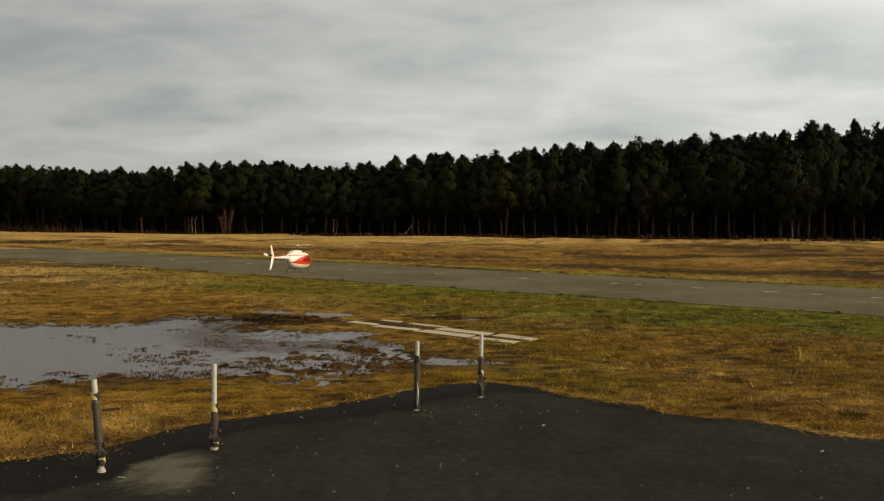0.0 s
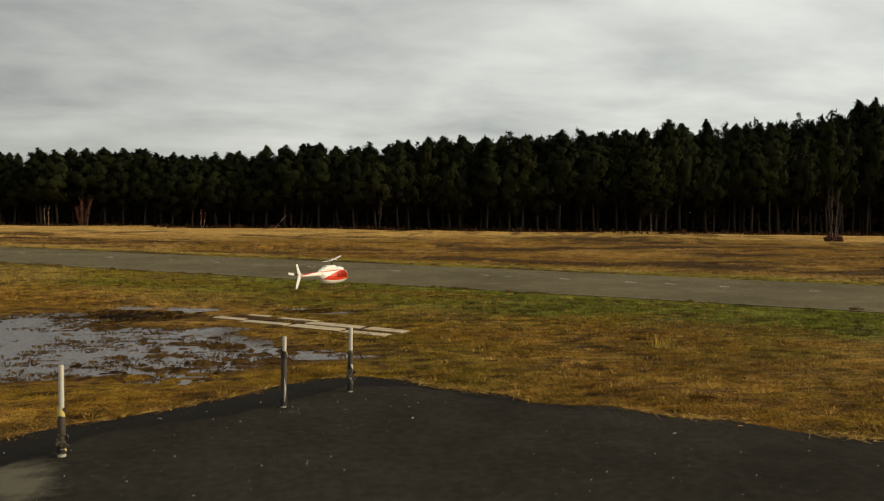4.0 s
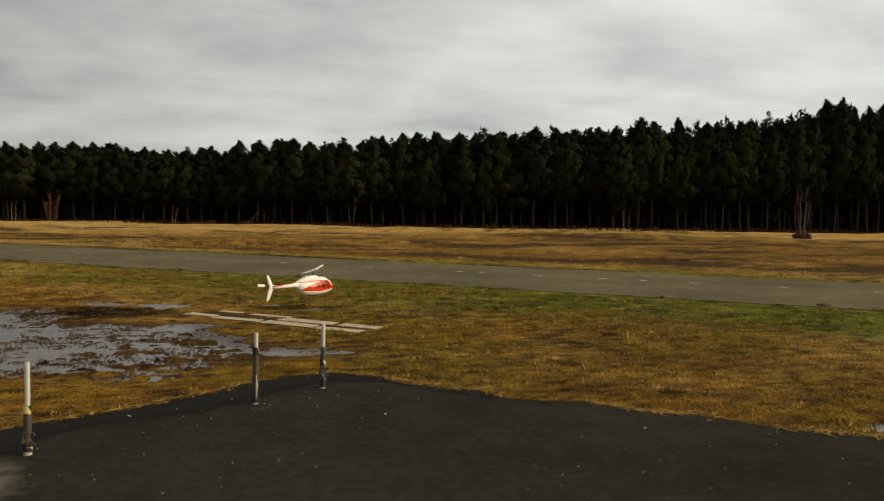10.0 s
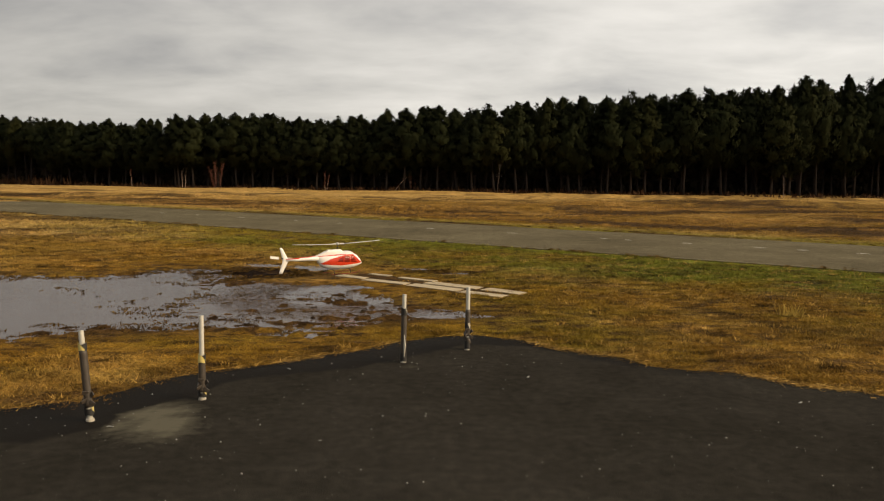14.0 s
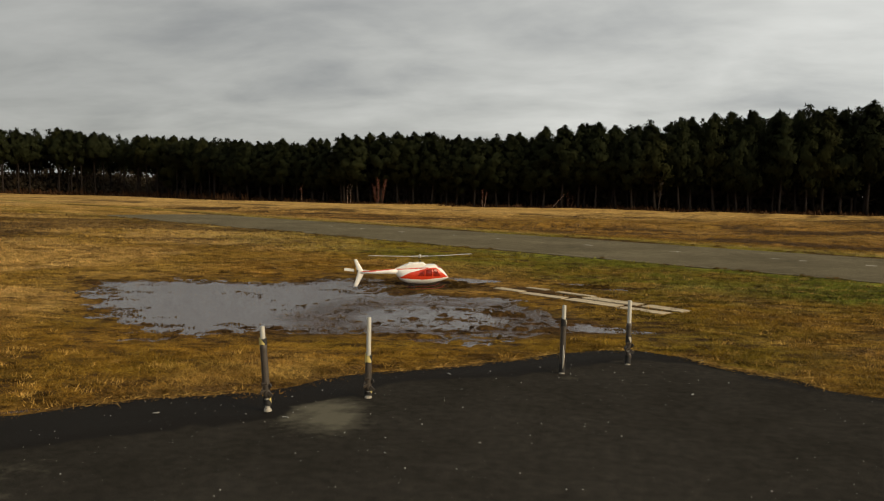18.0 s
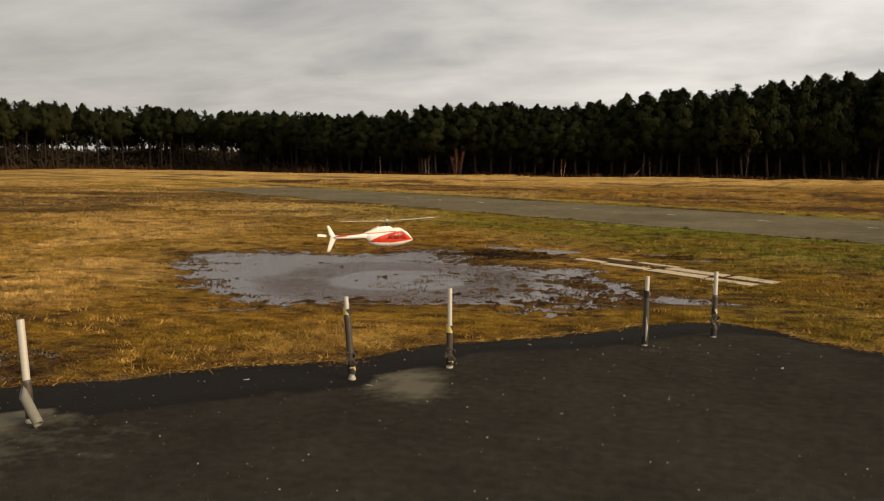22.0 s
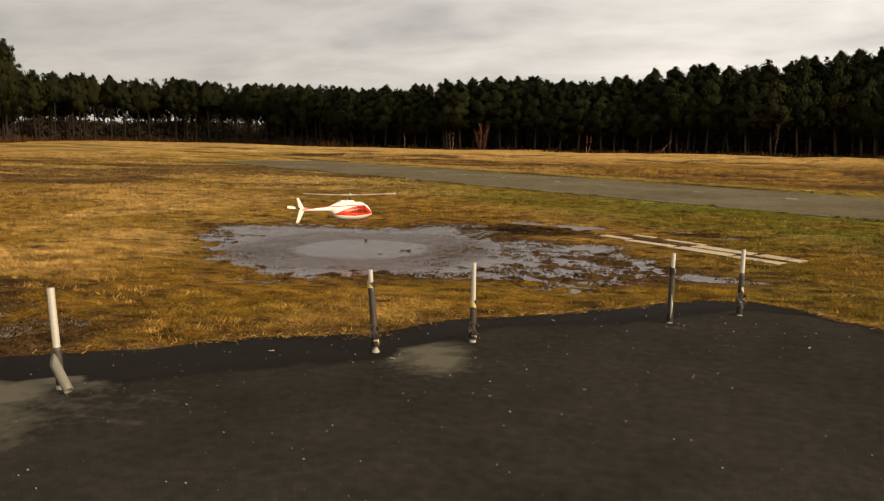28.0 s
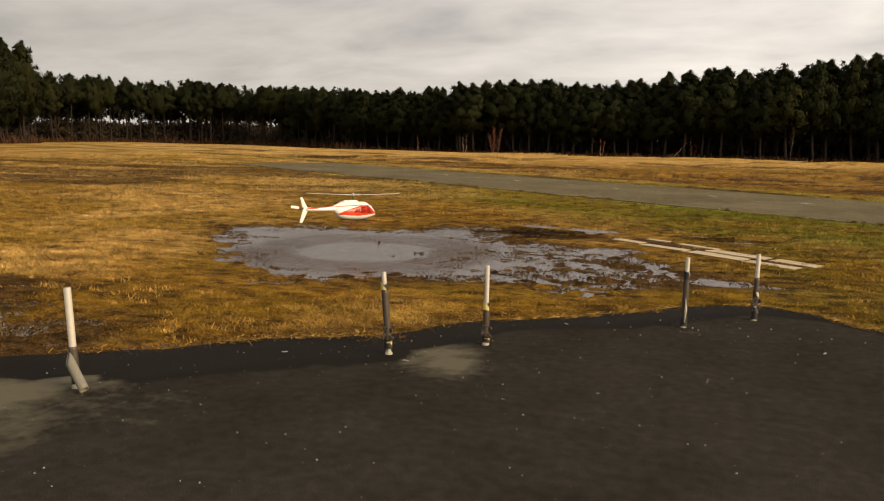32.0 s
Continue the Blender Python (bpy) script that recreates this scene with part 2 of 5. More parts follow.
def zones(x, y):
    """How green, how golden and how dark the growth is, with mud and painted shadow."""
    v, u = across(x, y), along(x, y)
    n1, n2 = fbm(x * 0.35, y * 0.35, 60), fbm(x * 1.2, y * 1.5, 63)
    marsh = ramp01(-x, 3.9, 4.9) * ramp01(-y, -7.0, -6.2)
    # ground within the wood's edge: no green, and the full dark colour
    in_wood = ramp01(inside(EDGE + WOOD_SIDE, x, y), -0.5, 0.8)
    verge = ramp01(v + 2.5 * (n2 - 0.5), 10.5, 14.0) * ramp01(-v, -NEAR - 0.1, -NEAR + 0.2) * ramp01(u, -30, -14)
    far_verge = ramp01(v, FAR - 0.2, FAR) * ramp01(-v, -FAR - 2.5, -FAR - 0.6) * 0.55
    green = np.clip(verge * (0.20 + 0.80 * ramp01(n1 + 0.3 * n2, 0.45, 0.75) * (0.6 + 0.9 * ramp01(x, 2.5, 5.0))) + far_verge + 0.25 * ramp01(v, 14.5, 16.5) * ramp01(-v, -17.2, -16.9) + (0.06 + 0.15 * ramp01(x, -2.0, 1.0)) * ramp01(n2, 0.42, 0.7) * ramp01(-v, -FAR, -FAR + 4) + 0.12 * marsh * ramp01(n2, 0.35, 0.6), 0, 1) * (1 - in_wood)
    lush = ramp01(v + 1.2 * (n2 - 0.5), 13.0, 14.2) * ramp01(-v, -NEAR - 0.1, -NEAR + 0.2) * ramp01(x + 1.5 * (n1 - 0.5), 3.8, 5.6)
    green = np.clip(green + lush * (0.45 + 0.55 * ramp01(n2, 0.35, 0.6)), 0, 1)
    left = ramp01(-x, 5.7, 7.6) * ramp01(y + 0.8 * (n2 - 0.5), 6.4, 7.4)
    golden = np.clip(left * (0.25 + 0.75 * ramp01(n1, 0.3, 0.55)) + ramp01(v, FAR + 2, FAR + 6) * (0.22 + 0.74 * ramp01(y, 50, 66)) + 0.5 * ramp01(n1, 0.45, 0.72), 0, 1)
    heath = ramp01(-x, 7, 12) * ramp01(y, 17, 21) * ramp01(-y, -42, -34) * ramp01(fbm(x * 0.14, y * 0.45, 70, 6), 0.40, 0.52)
    furrow = ramp01(v, FAR + 1.5, FAR + 4) * ramp01(-y, -74, -60) * ramp01(fbm(x * 0.06, y * 0.30, 72), 0.42, 0.62)
    # torn dark strips beyond the runway: its far edge, a band of clods, and long hollows across the field
    torn = fbm(u * 0.35, v * 1.3, 101)
    strips = 1.0 * ramp01(0.34 - np.abs(v - FAR - 0.30 - 0.3 * (torn - 0.5)), -0.12, 0.12) * ramp01(fbm(u * 0.25, v * 0.2, 103), 0.40, 0.52) * ramp01(-u, 2, 9)
    strips = strips + 1.2 * ramp01(0.8 - np.abs(v - 28.6 - 0.10 * (u + 6)), -0.5, 0.4) * ramp01(torn, 0.38, 0.47) * ramp01(u, -16, -11)
    strips = strips + 0.75 * ramp01(1.1 - np.abs(y - 42.3 + 0.37 * x - 3.5 * (fbm(x * 0.10, y * 0.05, 105) - 0.5)), -0.9, 0.7) * ramp01(fbm(x * 0.40, y * 0.9, 107), 0.44, 0.56)
    strips = strips + 0.8 * ramp01(fbm((x + y * 0.45) * 0.16, (y - 0.1 * x) * 0.9, 109), 0.57, 0.65) * ramp01(v, FAR + 1.5, FAR + 4) * (1 - ramp01(y, 72, 80))
    # narrow dark bands running aslant from the wood's edge over the field
    slants = ramp01(fbm((x - 0.28 * y) * 0.8, y * 0.06, 111), 0.57, 0.65) * ramp01(y, 44, 52) * (1 - ramp01(y, 80, 86)) * ramp01(x, 4, 9) * (1 - ramp01(x, 36, 46))
    bank = np.clip(sum(blob(b, x, y) for b in MOUNDS), 0, 1)
    golden, furrow = np.clip(golden + 0.45 * bank + 0.5 * ramp01(0.55 - np.abs(v - FAR - 1.3), -0.3, 0.2) * ramp01(-u, -6, 6), 0, 1), furrow * (1 - 0.8 * bank)
    pool = inside(POOL, x, y)
    # right of the puddle the turf is mixed a little toward the dark colour
    plain_side = ramp01(x, -2.0, 1.0) * ramp01(-v, -NEAR, -NEAR + 2)
    wet = np.clip(ramp01(pool, -0.35, 0.4) * 0.8 + 1.5 * blob(MUD_ISLE, x, y) + 0.12 * soggy(x, y), 0, 1)
    slab_u, slab_v = (x + 1.58) * 0.777 - (y - 13.48) * 0.63, (x + 1.58) * 0.63 + (y - 13.48) * 0.777
    seam = ramp01(1.75 - np.abs(slab_u - 1.75), 0.0, 0.2) * ramp01(0.40 - np.abs(slab_v - 0.06), 0.0, 0.12)
    behind = blob((0.10, 14.12, 0.75, 0.16), x, y) * ramp01(fbm(x * 4, y * 7, 119, 3), 0.38, 0.55)
    wet = np.clip(wet + 0.85 * seam + 0.9 * behind, 0, 1)
    brink = ramp01(inside(APRON, x, y), -0.45, -0.1) * ramp01(-x, -0.5, 1.5)
    # slanted dark bands put into the turf colour as the pines' cast shadows
    shade_streak = ramp01(v, FAR + 3, FAR + 6) * ramp01(fbm(x * 0.05, (y - 0.14 * x) * 0.62, 74), 0.52, 0.62)
    mud = np.clip(in_wood + plain_side * (0.10 + 0.12 * ramp01(fbm(x * 5, y * 6, 79), 0.45, 0.62)) + strips + 0.6 * slants + 0.25 * shade_streak * (1 - 0.75 * bank) + 0.2 * ramp01(bank, 0.12, 0.25) * (1 - ramp01(bank, 0.3, 0.5)) + 1.0 * marsh * ramp01(-x - 0.5 * (y - 5), 3.9, 4.8) * ramp01(n1 + 0.4 * n2, 0.30, 0.75) + 0.6 * brink * ramp01(n2, 0.35, 0.6) + 0.68 * heath + 0.15 * furrow + wet + (0.18 * ramp01(fbm(x * 0.5, y * 0.9, 77), 0.5, 0.72) + 0.35 * ramp01(fbm(x * 2.0, y * 3.4, 78), 0.58, 0.67) + 0.65 * ramp01(fbm(x * 6.0, y * 12.0, 113, 3), 0.60, 0.68)) * (1 - 0.8 * ramp01(v, FAR + 5, FAR + 16)), 0, 1)
    return green, golden * (1 - 0.8 * wet) * (1 - 0.85 * marsh), mud


# ---------------------------------------------------------------- materials
def material(name, rough=0.6, metal=0.0):
    m = bpy.data.materials.new(name)
    m.use_nodes = True
    b = m.node_tree.nodes["Principled BSDF"]
    b.inputs["Roughness"].default_value, b.inputs["Metallic"].default_value = rough, metal
    return m, m.node_tree.nodes.new, m.node_tree.links.new, b


def noise_node(n, l, scale, detail=4, source="Object", stretch=(1, 1, 1)):
    co, mp, t = n("ShaderNodeTexCoord"), n("ShaderNodeMapping"), n("ShaderNodeTexNoise")
    mp.inputs["Scale"].default_value = stretch
    t.inputs["Scale"].default_value, t.inputs["Detail"].default_value = scale, detail
    l(co.outputs[source], mp.inputs[0]); l(mp.outputs[0], t.inputs["Vector"])
    return t.outputs["Fac"]


def ramp_node(n, l, fac, stops):
    r = n("ShaderNodeValToRGB")
    e = r.color_ramp.elements
    while len(e) < len(stops):
        e.new(0.5)
    for k, (p, c) in enumerate(stops):
        e[k].position, e[k].color = p, (*c, 1) if len(c) == 3 else c
    l(fac, r.inputs[0])
    return r.outputs[0]


def mix_node(n, l, fac, a, b, mode="MIX"):
    m = n("ShaderNodeMix")
    m.data_type, m.blend_type = "RGBA", mode
    for k, v in ((0, fac), (6, a), (7, b)):
        if isinstance(v, (int, float)):
            m.inputs[k].default_value = v
        elif isinstance(v, tuple):
            m.inputs[k].default_value = (*v, 1)
        else:
            l(v, m.inputs[k])
    return m.outputs[2]


def bump_node(n, l, b, fac, strength=0.4, dist=0.02):
    k = n("ShaderNodeBump")
    k.inputs["Strength"].default_value, k.inputs["Distance"].default_value = strength, dist
    l(fac, k.inputs["Height"]); l(k.outputs[0], b.inputs["Normal"])


def plain(name, colour, rough=0.6, metal=0.0, vary=0.25, scale=6.0, relief=0.0):
    """One colour with grain and blotches at two scales."""
    m, n, l, b = material(name, rough, metal)
    dark, pale = tuple(c * (1 - vary) for c in colour), tuple(min(1, c * (1 + vary)) for c in colour)
    f1, f2 = noise_node(n, l, scale), noise_node(n, l, scale * 9, 3)
    c = mix_node(n, l, f1, dark, pale)
    c = mix_node(n, l, 0.35, c, ramp_node(n, l, f2, [(0.3, dark), (0.7, pale)]))
    l(c, b.inputs["Base Color"])
    if relief:
        bump_node(n, l, b, f2, relief, 0.005)
    return m


def matt(m, level):
    m.node_tree.nodes["Principled BSDF"].inputs["Specular IOR Level"].default_value = level
    return m


def attribute(n, name):
    a = n("ShaderNodeAttribute")
    a.attribute_name = name
    return a.outputs["Fac"]


def growth(name, blades):
    """Winter turf: brown-olive, going green, golden or dark by the zones that the mesh carries."""
    m, n, l, b = material(name, 0.85)
    b.inputs["Specular IOR Level"].default_value = 0.03
    s = 1.75 if blades else 1.40
    fine, mid, wide = noise_node(n, l, 23, 5), noise_node(n, l, 5, 6, stretch=(0.7, 1.2, 1)), noise_node(n, l, 0.45, 4, stretch=(0.5, 1.2, 1))
    base = ramp_node(n, l, mid, [(0.30, (0.085 * s, 0.046 * s, 0.011 * s)), (0.45, (0.152 * s, 0.092 * s, 0.009 * s)), (0.60, (0.226 * s, 0.140 * s, 0.015 * s)), (0.75, (0.120 * s, 0.105 * s, 0.012 * s))])
    base = mix_node(n, l, 0.45, base, ramp_node(n, l, wide, [(0.35, (0.116 * s, 0.072 * s, 0.011 * s)), (0.65, (0.232 * s, 0.132 * s, 0.017 * s))]))
    gold = ramp_node(n, l, mid, [(0.3, (0.262 * s, 0.166 * s, 0.048 * s)), (0.6, (0.465 * s, 0.288 * s, 0.098 * s))])
    green = ramp_node(n, l, mid, [(0.3, (0.082 * s, 0.096 * s, 0.011 * s)), (0.65, (0.164 * s, 0.168 * s, 0.022 * s))])
    dark = ramp_node(n, l, mid, [(0.3, (0.022, 0.013, 0.006)), (0.6, (0.100, 0.055, 0.020))])
    c = mix_node(n, l, attribute(n, "golden"), base, gold)
    c = mix_node(n, l, attribute(n, "green"), c, green)
    rust = ramp_node(n, l, mid, [(0.3, (0.120 * s, 0.056 * s, 0.010 * s)), (0.65, (0.265 * s, 0.128 * s, 0.026 * s))])
    c = mix_node(n, l, attribute(n, "rust"), c, rust)
    patch = noise_node(n, l, 1.5, 5, stretch=(0.8, 1.3, 1))
    c = mix_node(n, l, 1.0, c, ramp_node(n, l, patch, [(0.32, (0.72, 0.70, 0.67)), (0.45, (0.98, 0.97, 0.95)), (0.55, (1.06, 1.07, 1.02)), (0.68, (1.28, 1.25, 1.35))]), "MULTIPLY")
    c = mix_node(n, l, attribute(n, "mud"), c, dark)
    c = mix_node(n, l, attribute(n, "peat"), c, (0.014, 0.008, 0.005))
    if blades:
        geo = n("ShaderNodeNewGeometry")
        c = mix_node(n, l, 1.0, c, ramp_node(n, l, attribute(n, "tone"), [(0.0, (0.42, 0.40, 0.34)), (0.40, (0.84, 0.83, 0.78)), (0.75, (1.10, 1.08, 1.02)), (1.0, (1.38, 1.32, 1.22))]), "MULTIPLY")
        b.inputs["Roughness"].default_value = 0.7
        up, norm = n("ShaderNodeMix"), n("ShaderNodeVectorMath")
        up.data_type, norm.operation = "VECTOR", "NORMALIZE"
        up.inputs[0].default_value, up.inputs[5].default_value = 0.75, (0, 0, 1)
        l(geo.outputs["Normal"], up.inputs[4]); l(up.outputs[1], norm.inputs[0]); l(norm.outputs[0], b.inputs["Normal"])
    else:
        c = mix_node(n, l, 0.9, c, ramp_node(n, l, fine, [(0.3, (0.36, 0.34, 0.32)), (0.7, (1.15, 1.15, 1.1))]), "MULTIPLY")
        bump_node(n, l, b, fine, 0.9, 0.05)
    l(c, b.inputs["Base Color"])
    return m


def asphalt_material(name, tone, wet):
    m, n, l, b = material(name, 0.8)
    b.inputs["Specular IOR Level"].default_value = 0.0
    grain, patch, wide = noise_node(n, l, 160, 3), noise_node(n, l, 2.2, 6), noise_node(n, l, 0.35, 4)
    c = ramp_node(n, l, patch, [(0.3, tuple(0.75 * t for t in tone)), (0.7, tuple(1.3 * t for t in tone))])
    c = mix_node(n, l, 0.5, c, ramp_node(n, l, wide, [(0.35, tuple(0.7 * t for t in tone)), (0.65, tuple(1.35 * t for t in tone))]))
    c = mix_node(n, l, 0.9, c, ramp_node(n, l, grain, [(0.35, (0.5, 0.5, 0.5)), (0.65, (1.5, 1.5, 1.5))]), "MULTIPLY")
    scuff = noise_node(n, l, 13, 5)
    c = mix_node(n, l, 1.0, c, ramp_node(n, l, scuff, [(0.35, (0.84, 0.85, 0.86)), (0.65, (1.16, 1.15, 1.13))]), "MULTIPLY")
    flecks = n("ShaderNodeTexVoronoi"); flecks.inputs["Scale"].default_value = 55
    where = n("ShaderNodeTexCoord"); l(where.outputs["Object"], flecks.inputs["Vector"])
    c = mix_node(n, l, ramp_node(n, l, flecks.outputs["Distance"], [(0.06, (0.5, 0.5, 0.5)), (0.14, (0, 0, 0))]), c, tuple(2.2 * t for t in tone))
    if wet:
        def crisp(name, lo, hi, strength, scale=16):
            rough = noise_node(n, l, scale, 8)
            s1, s2 = n("ShaderNodeMath"), n("ShaderNodeMapRange")
            s1.operation = "MULTIPLY_ADD"; s1.inputs[1].default_value = strength
            l(rough, s1.inputs[0]); l(attribute(n, name), s1.inputs[2])
            s2.inputs[1].default_value, s2.inputs[2].default_value = lo + strength / 2, hi + strength / 2
            l(s1.outputs[0], s2.inputs[0])
            return s2.outputs[0]
        c = mix_node(n, l, crisp("moss", 0.25, 0.95, 0.7), c, (0.106, 0.098, 0.072))
        damp = crisp("wet", 0.42, 0.56, 0.45, 5)
        c = mix_node(n, l, damp, c, (0.0138, 0.0124, 0.0108))
        sheen = n("ShaderNodeMath"); sheen.operation = "MULTIPLY"; sheen.inputs[1].default_value = 0.012
        l(damp, sheen.inputs[0]); l(sheen.outputs[0], b.inputs["Specular IOR Level"])
        b.inputs["Roughness"].default_value = 0.55
        r = n("ShaderNodeMapRange"); r.inputs[3].default_value, r.inputs[4].default_value = 0.9, 0.6
        l(attribute(n, "wet"), r.inputs[0]); l(r.outputs[0], b.inputs["Roughness"])
    l(c, b.inputs["Base Color"])
    bump_node(n, l, b, grain, 0.5, 0.006)
    return m


def water_material(name, strength, driver=""):
    m, n, l, b = material(name, 0.03)
    b.inputs["Base Color"].default_value = (0.070, 0.047, 0.036, 1)
    b.inputs["IOR"].default_value = 1.33
    b.inputs["Roughness"].default_value = 0.10
    f = noise_node(n, l, 14, 4, stretch=(1, 1.6, 1))
    k = n("ShaderNodeBump")
    k.inputs["Strength"].default_value, k.inputs["Distance"].default_value = strength, 0.05 if driver else 0.012
    if driver:
        s = n("ShaderNodeMath"); s.operation = "MULTIPLY"; s.inputs[1].default_value = strength
        l(attribute(n, driver), s.inputs[0]); l(s.outputs[0], k.inputs["Strength"])
        s.use_clamp = True
    l(f, k.inputs["Height"]); l(k.outputs[0], b.inputs["Normal"])
    return m


def needle_material():
    """Pine needles: dark green, from tree to tree a little browner or bluer, shaded as the rounded tufts that they form."""
    m, n, l, b = material("pine_needles", 0.85)
    b.inputs["Specular IOR Level"].default_value = 0.03
    wide, fine = noise_node(n, l, 0.45, 3), noise_node(n, l, 3.5, 3)
    c = ramp_node(n, l, wide, [(0.3, (0.016, 0.020, 0.009)), (0.7, (0.025, 0.029, 0.011))])
    c = mix_node(n, l, 0.5, c, ramp_node(n, l, fine, [(0.3, (0.017, 0.021, 0.009)), (0.7, (0.025, 0.029, 0.012))]))
    info = n("ShaderNodeObjectInfo")
    c = mix_node(n, l, 1.0, c, ramp_node(n, l, info.outputs["Random"], [(0.0, (0.80, 0.80, 0.85)), (0.6, (1.0, 1.0, 1.0)), (1.0, (1.25, 1.12, 0.95))]), "MULTIPLY")
    l(c, b.inputs["Base Color"])
    a, turn, geo = n("ShaderNodeAttribute"), n("ShaderNodeVectorTransform"), n("ShaderNodeNewGeometry")
    a.attribute_name = "outward"
    turn.vector_type, turn.convert_from, turn.convert_to = "NORMAL", "OBJECT", "WORLD"
    l(a.outputs["Vector"], turn.inputs[0])
    up, norm = n("ShaderNodeMix"), n("ShaderNodeVectorMath")
    up.data_type, norm.operation, up.inputs[0].default_value = "VECTOR", "NORMALIZE", 0.9
    l(geo.outputs["Normal"], up.inputs[4]); l(turn.outputs[0], up.inputs[5]); l(up.outputs[1], norm.inputs[0]); l(norm.outputs[0], b.inputs["Normal"])
    return m


TURF, BLADES = growth("winter_turf", False), growth("grass_blades", True)
APRON_TAR, RUNWAY_TAR = asphalt_material("apron_asphalt", (0.0290, 0.0264, 0.0222), True), asphalt_material("runway_asphalt", (0.120, 0.103, 0.067), False)
POOL_WATER = water_material("puddle_water", 0.35)
RUFFLED_WATER = water_material("ruffled_water", 1.0, "ruffle")
LINE_PAINT = plain("worn_white_paint", (0.50, 0.48, 0.43), 0.8, vary=0.4, scale=3)
NEEDLES = needle_material()
SHRUB = plain("brown_brush", (0.046, 0.036, 0.024), 0.9, vary=0.5, scale=0.8)
BARK = plain("pine_bark", (0.028, 0.022, 0.019), 0.9, vary=0.4, scale=3, relief=0.5)
BIRCH = plain("birch_bark", (0.44, 0.33, 0.26), 0.8, vary=0.4, scale=4)
TWIG = plain("reddish_twigs", (0.110, 0.048, 0.034), 0.85, vary=0.4, scale=4)
DULL_BIRCH = plain("dull_birch_bark", (0.22, 0.165, 0.13), 0.85, vary=0.4, scale=4)
BARE_GREY = plain("grey_twigs", (0.085, 0.065, 0.055), 0.85, vary=0.4, scale=4)
LITTER = plain("forest_litter", (0.055, 0.028, 0.014), 0.9, vary=0.5, scale=1.5)
SLAB = plain("concrete_slab", (0.42, 0.335, 0.21), 0.85, vary=0.5, scale=5, relief=0.3)
PIPE = plain("galvanised_pipe", (0.46, 0.44, 0.38), 0.55, 0.1, vary=0.2, scale=12)
SLEEVE = plain("grey_plastic_sleeve", (0.060, 0.048, 0.037), 0.5, vary=0.35, scale=9)
CREAM = plain("pale_tape", (0.50, 0.46, 0.36), 0.5, vary=0.2, scale=15)
YELLOW = plain("yellow_tape", (0.62, 0.50, 0.17), 0.5, vary=0.2, scale=15)
BLACK = plain("black_tape", (0.018, 0.017, 0.016), 0.5, vary=0.3, scale=15)
WHITE_FOOT = plain("pale_concrete_foot", (0.38, 0.35, 0.29), 0.8, vary=0.3, scale=20)
STONE = plain("pale_gravel", (0.32, 0.32, 0.30), 0.8, vary=0.4, scale=30)
WHITE = plain("white_gloss_paint", (0.83, 0.81, 0.76), 0.25, vary=0.05, scale=5)
RED = plain("red_gloss_paint", (0.60, 0.045, 0.015), 0.25, vary=0.12, scale=5)
GLASS = plain("tinted_window", (0.42, 0.034, 0.016), 0.14, vary=0.4, scale=9)
matt(GLASS, 0.6)
for m in (SHRUB, BARK, LITTER, TWIG, BARE_GREY):
    matt(m, 0.05)
SKID_RED = plain("dark_red_paint", (0.22, 0.022, 0.012), 0.4, vary=0.2, scale=9)
ALLOY = plain("pale_alloy", (0.50, 0.48, 0.44), 0.4, 0.3, vary=0.2, scale=20)
DARK = plain("dark_metal", (0.03, 0.03, 0.03), 0.4, 0.5, vary=0.3, scale=20)
BLADE_GREY = plain("rotor_blade_white", (0.62, 0.60, 0.55), 0.4, vary=0.1, scale=8)


# ---------------------------------------------------------------- mesh helpers
def mesh_of(bm, mats, name, smooth=False):
    me = bpy.data.meshes.new(name)
    bm.normal_update()
    bm.to_mesh(me)
    bm.free()
    for m in mats if isinstance(mats, (list, tuple)) else [mats]:
        me.materials.append(m)
    if smooth:
        me.polygons.foreach_set("use_smooth", [True] * len(me.polygons))
    return me


def part(name, bm, mats, parent, label="", smooth=False):
    ob = new(name, mesh_of(bm, mats, name, smooth))
    ob.parent = parent
    return tagged(ob, label) if label else ob


def thing(name, label, category, m=None, group="", kind=""):
    ob = new(name)
    ob.matrix_basis = m or Matrix()
    return tagged(ob, label, category, group, kind)


def from_arrays(name, verts, faces, mats, smooth=False):
    """A mesh from numpy arrays; faces all with one number of corners."""
    me = bpy.data.meshes.new(name)
    faces = np.asarray(faces)
    k = faces.shape[1]
    me.vertices.add(len(verts)); me.loops.add(faces.size); me.polygons.add(len(faces))
    me.vertices.foreach_set("co", np.asarray(verts, float).ravel())
    me.loops.foreach_set("vertex_index", faces.ravel().astype(int))
    me.polygons.foreach_set("loop_start", np.arange(len(faces)) * k)
    if smooth:
        me.polygons.foreach_set("use_smooth", np.ones(len(faces), bool))
    me.update(calc_edges=True)
    for m in mats if isinstance(mats, (list, tuple)) else [mats]:
        me.materials.append(m)
    return me


def give(me, **values):
    for key, v in values.items():
        me.attributes.new(key, "FLOAT", "POINT").data.foreach_set("value", np.asarray(v, float))


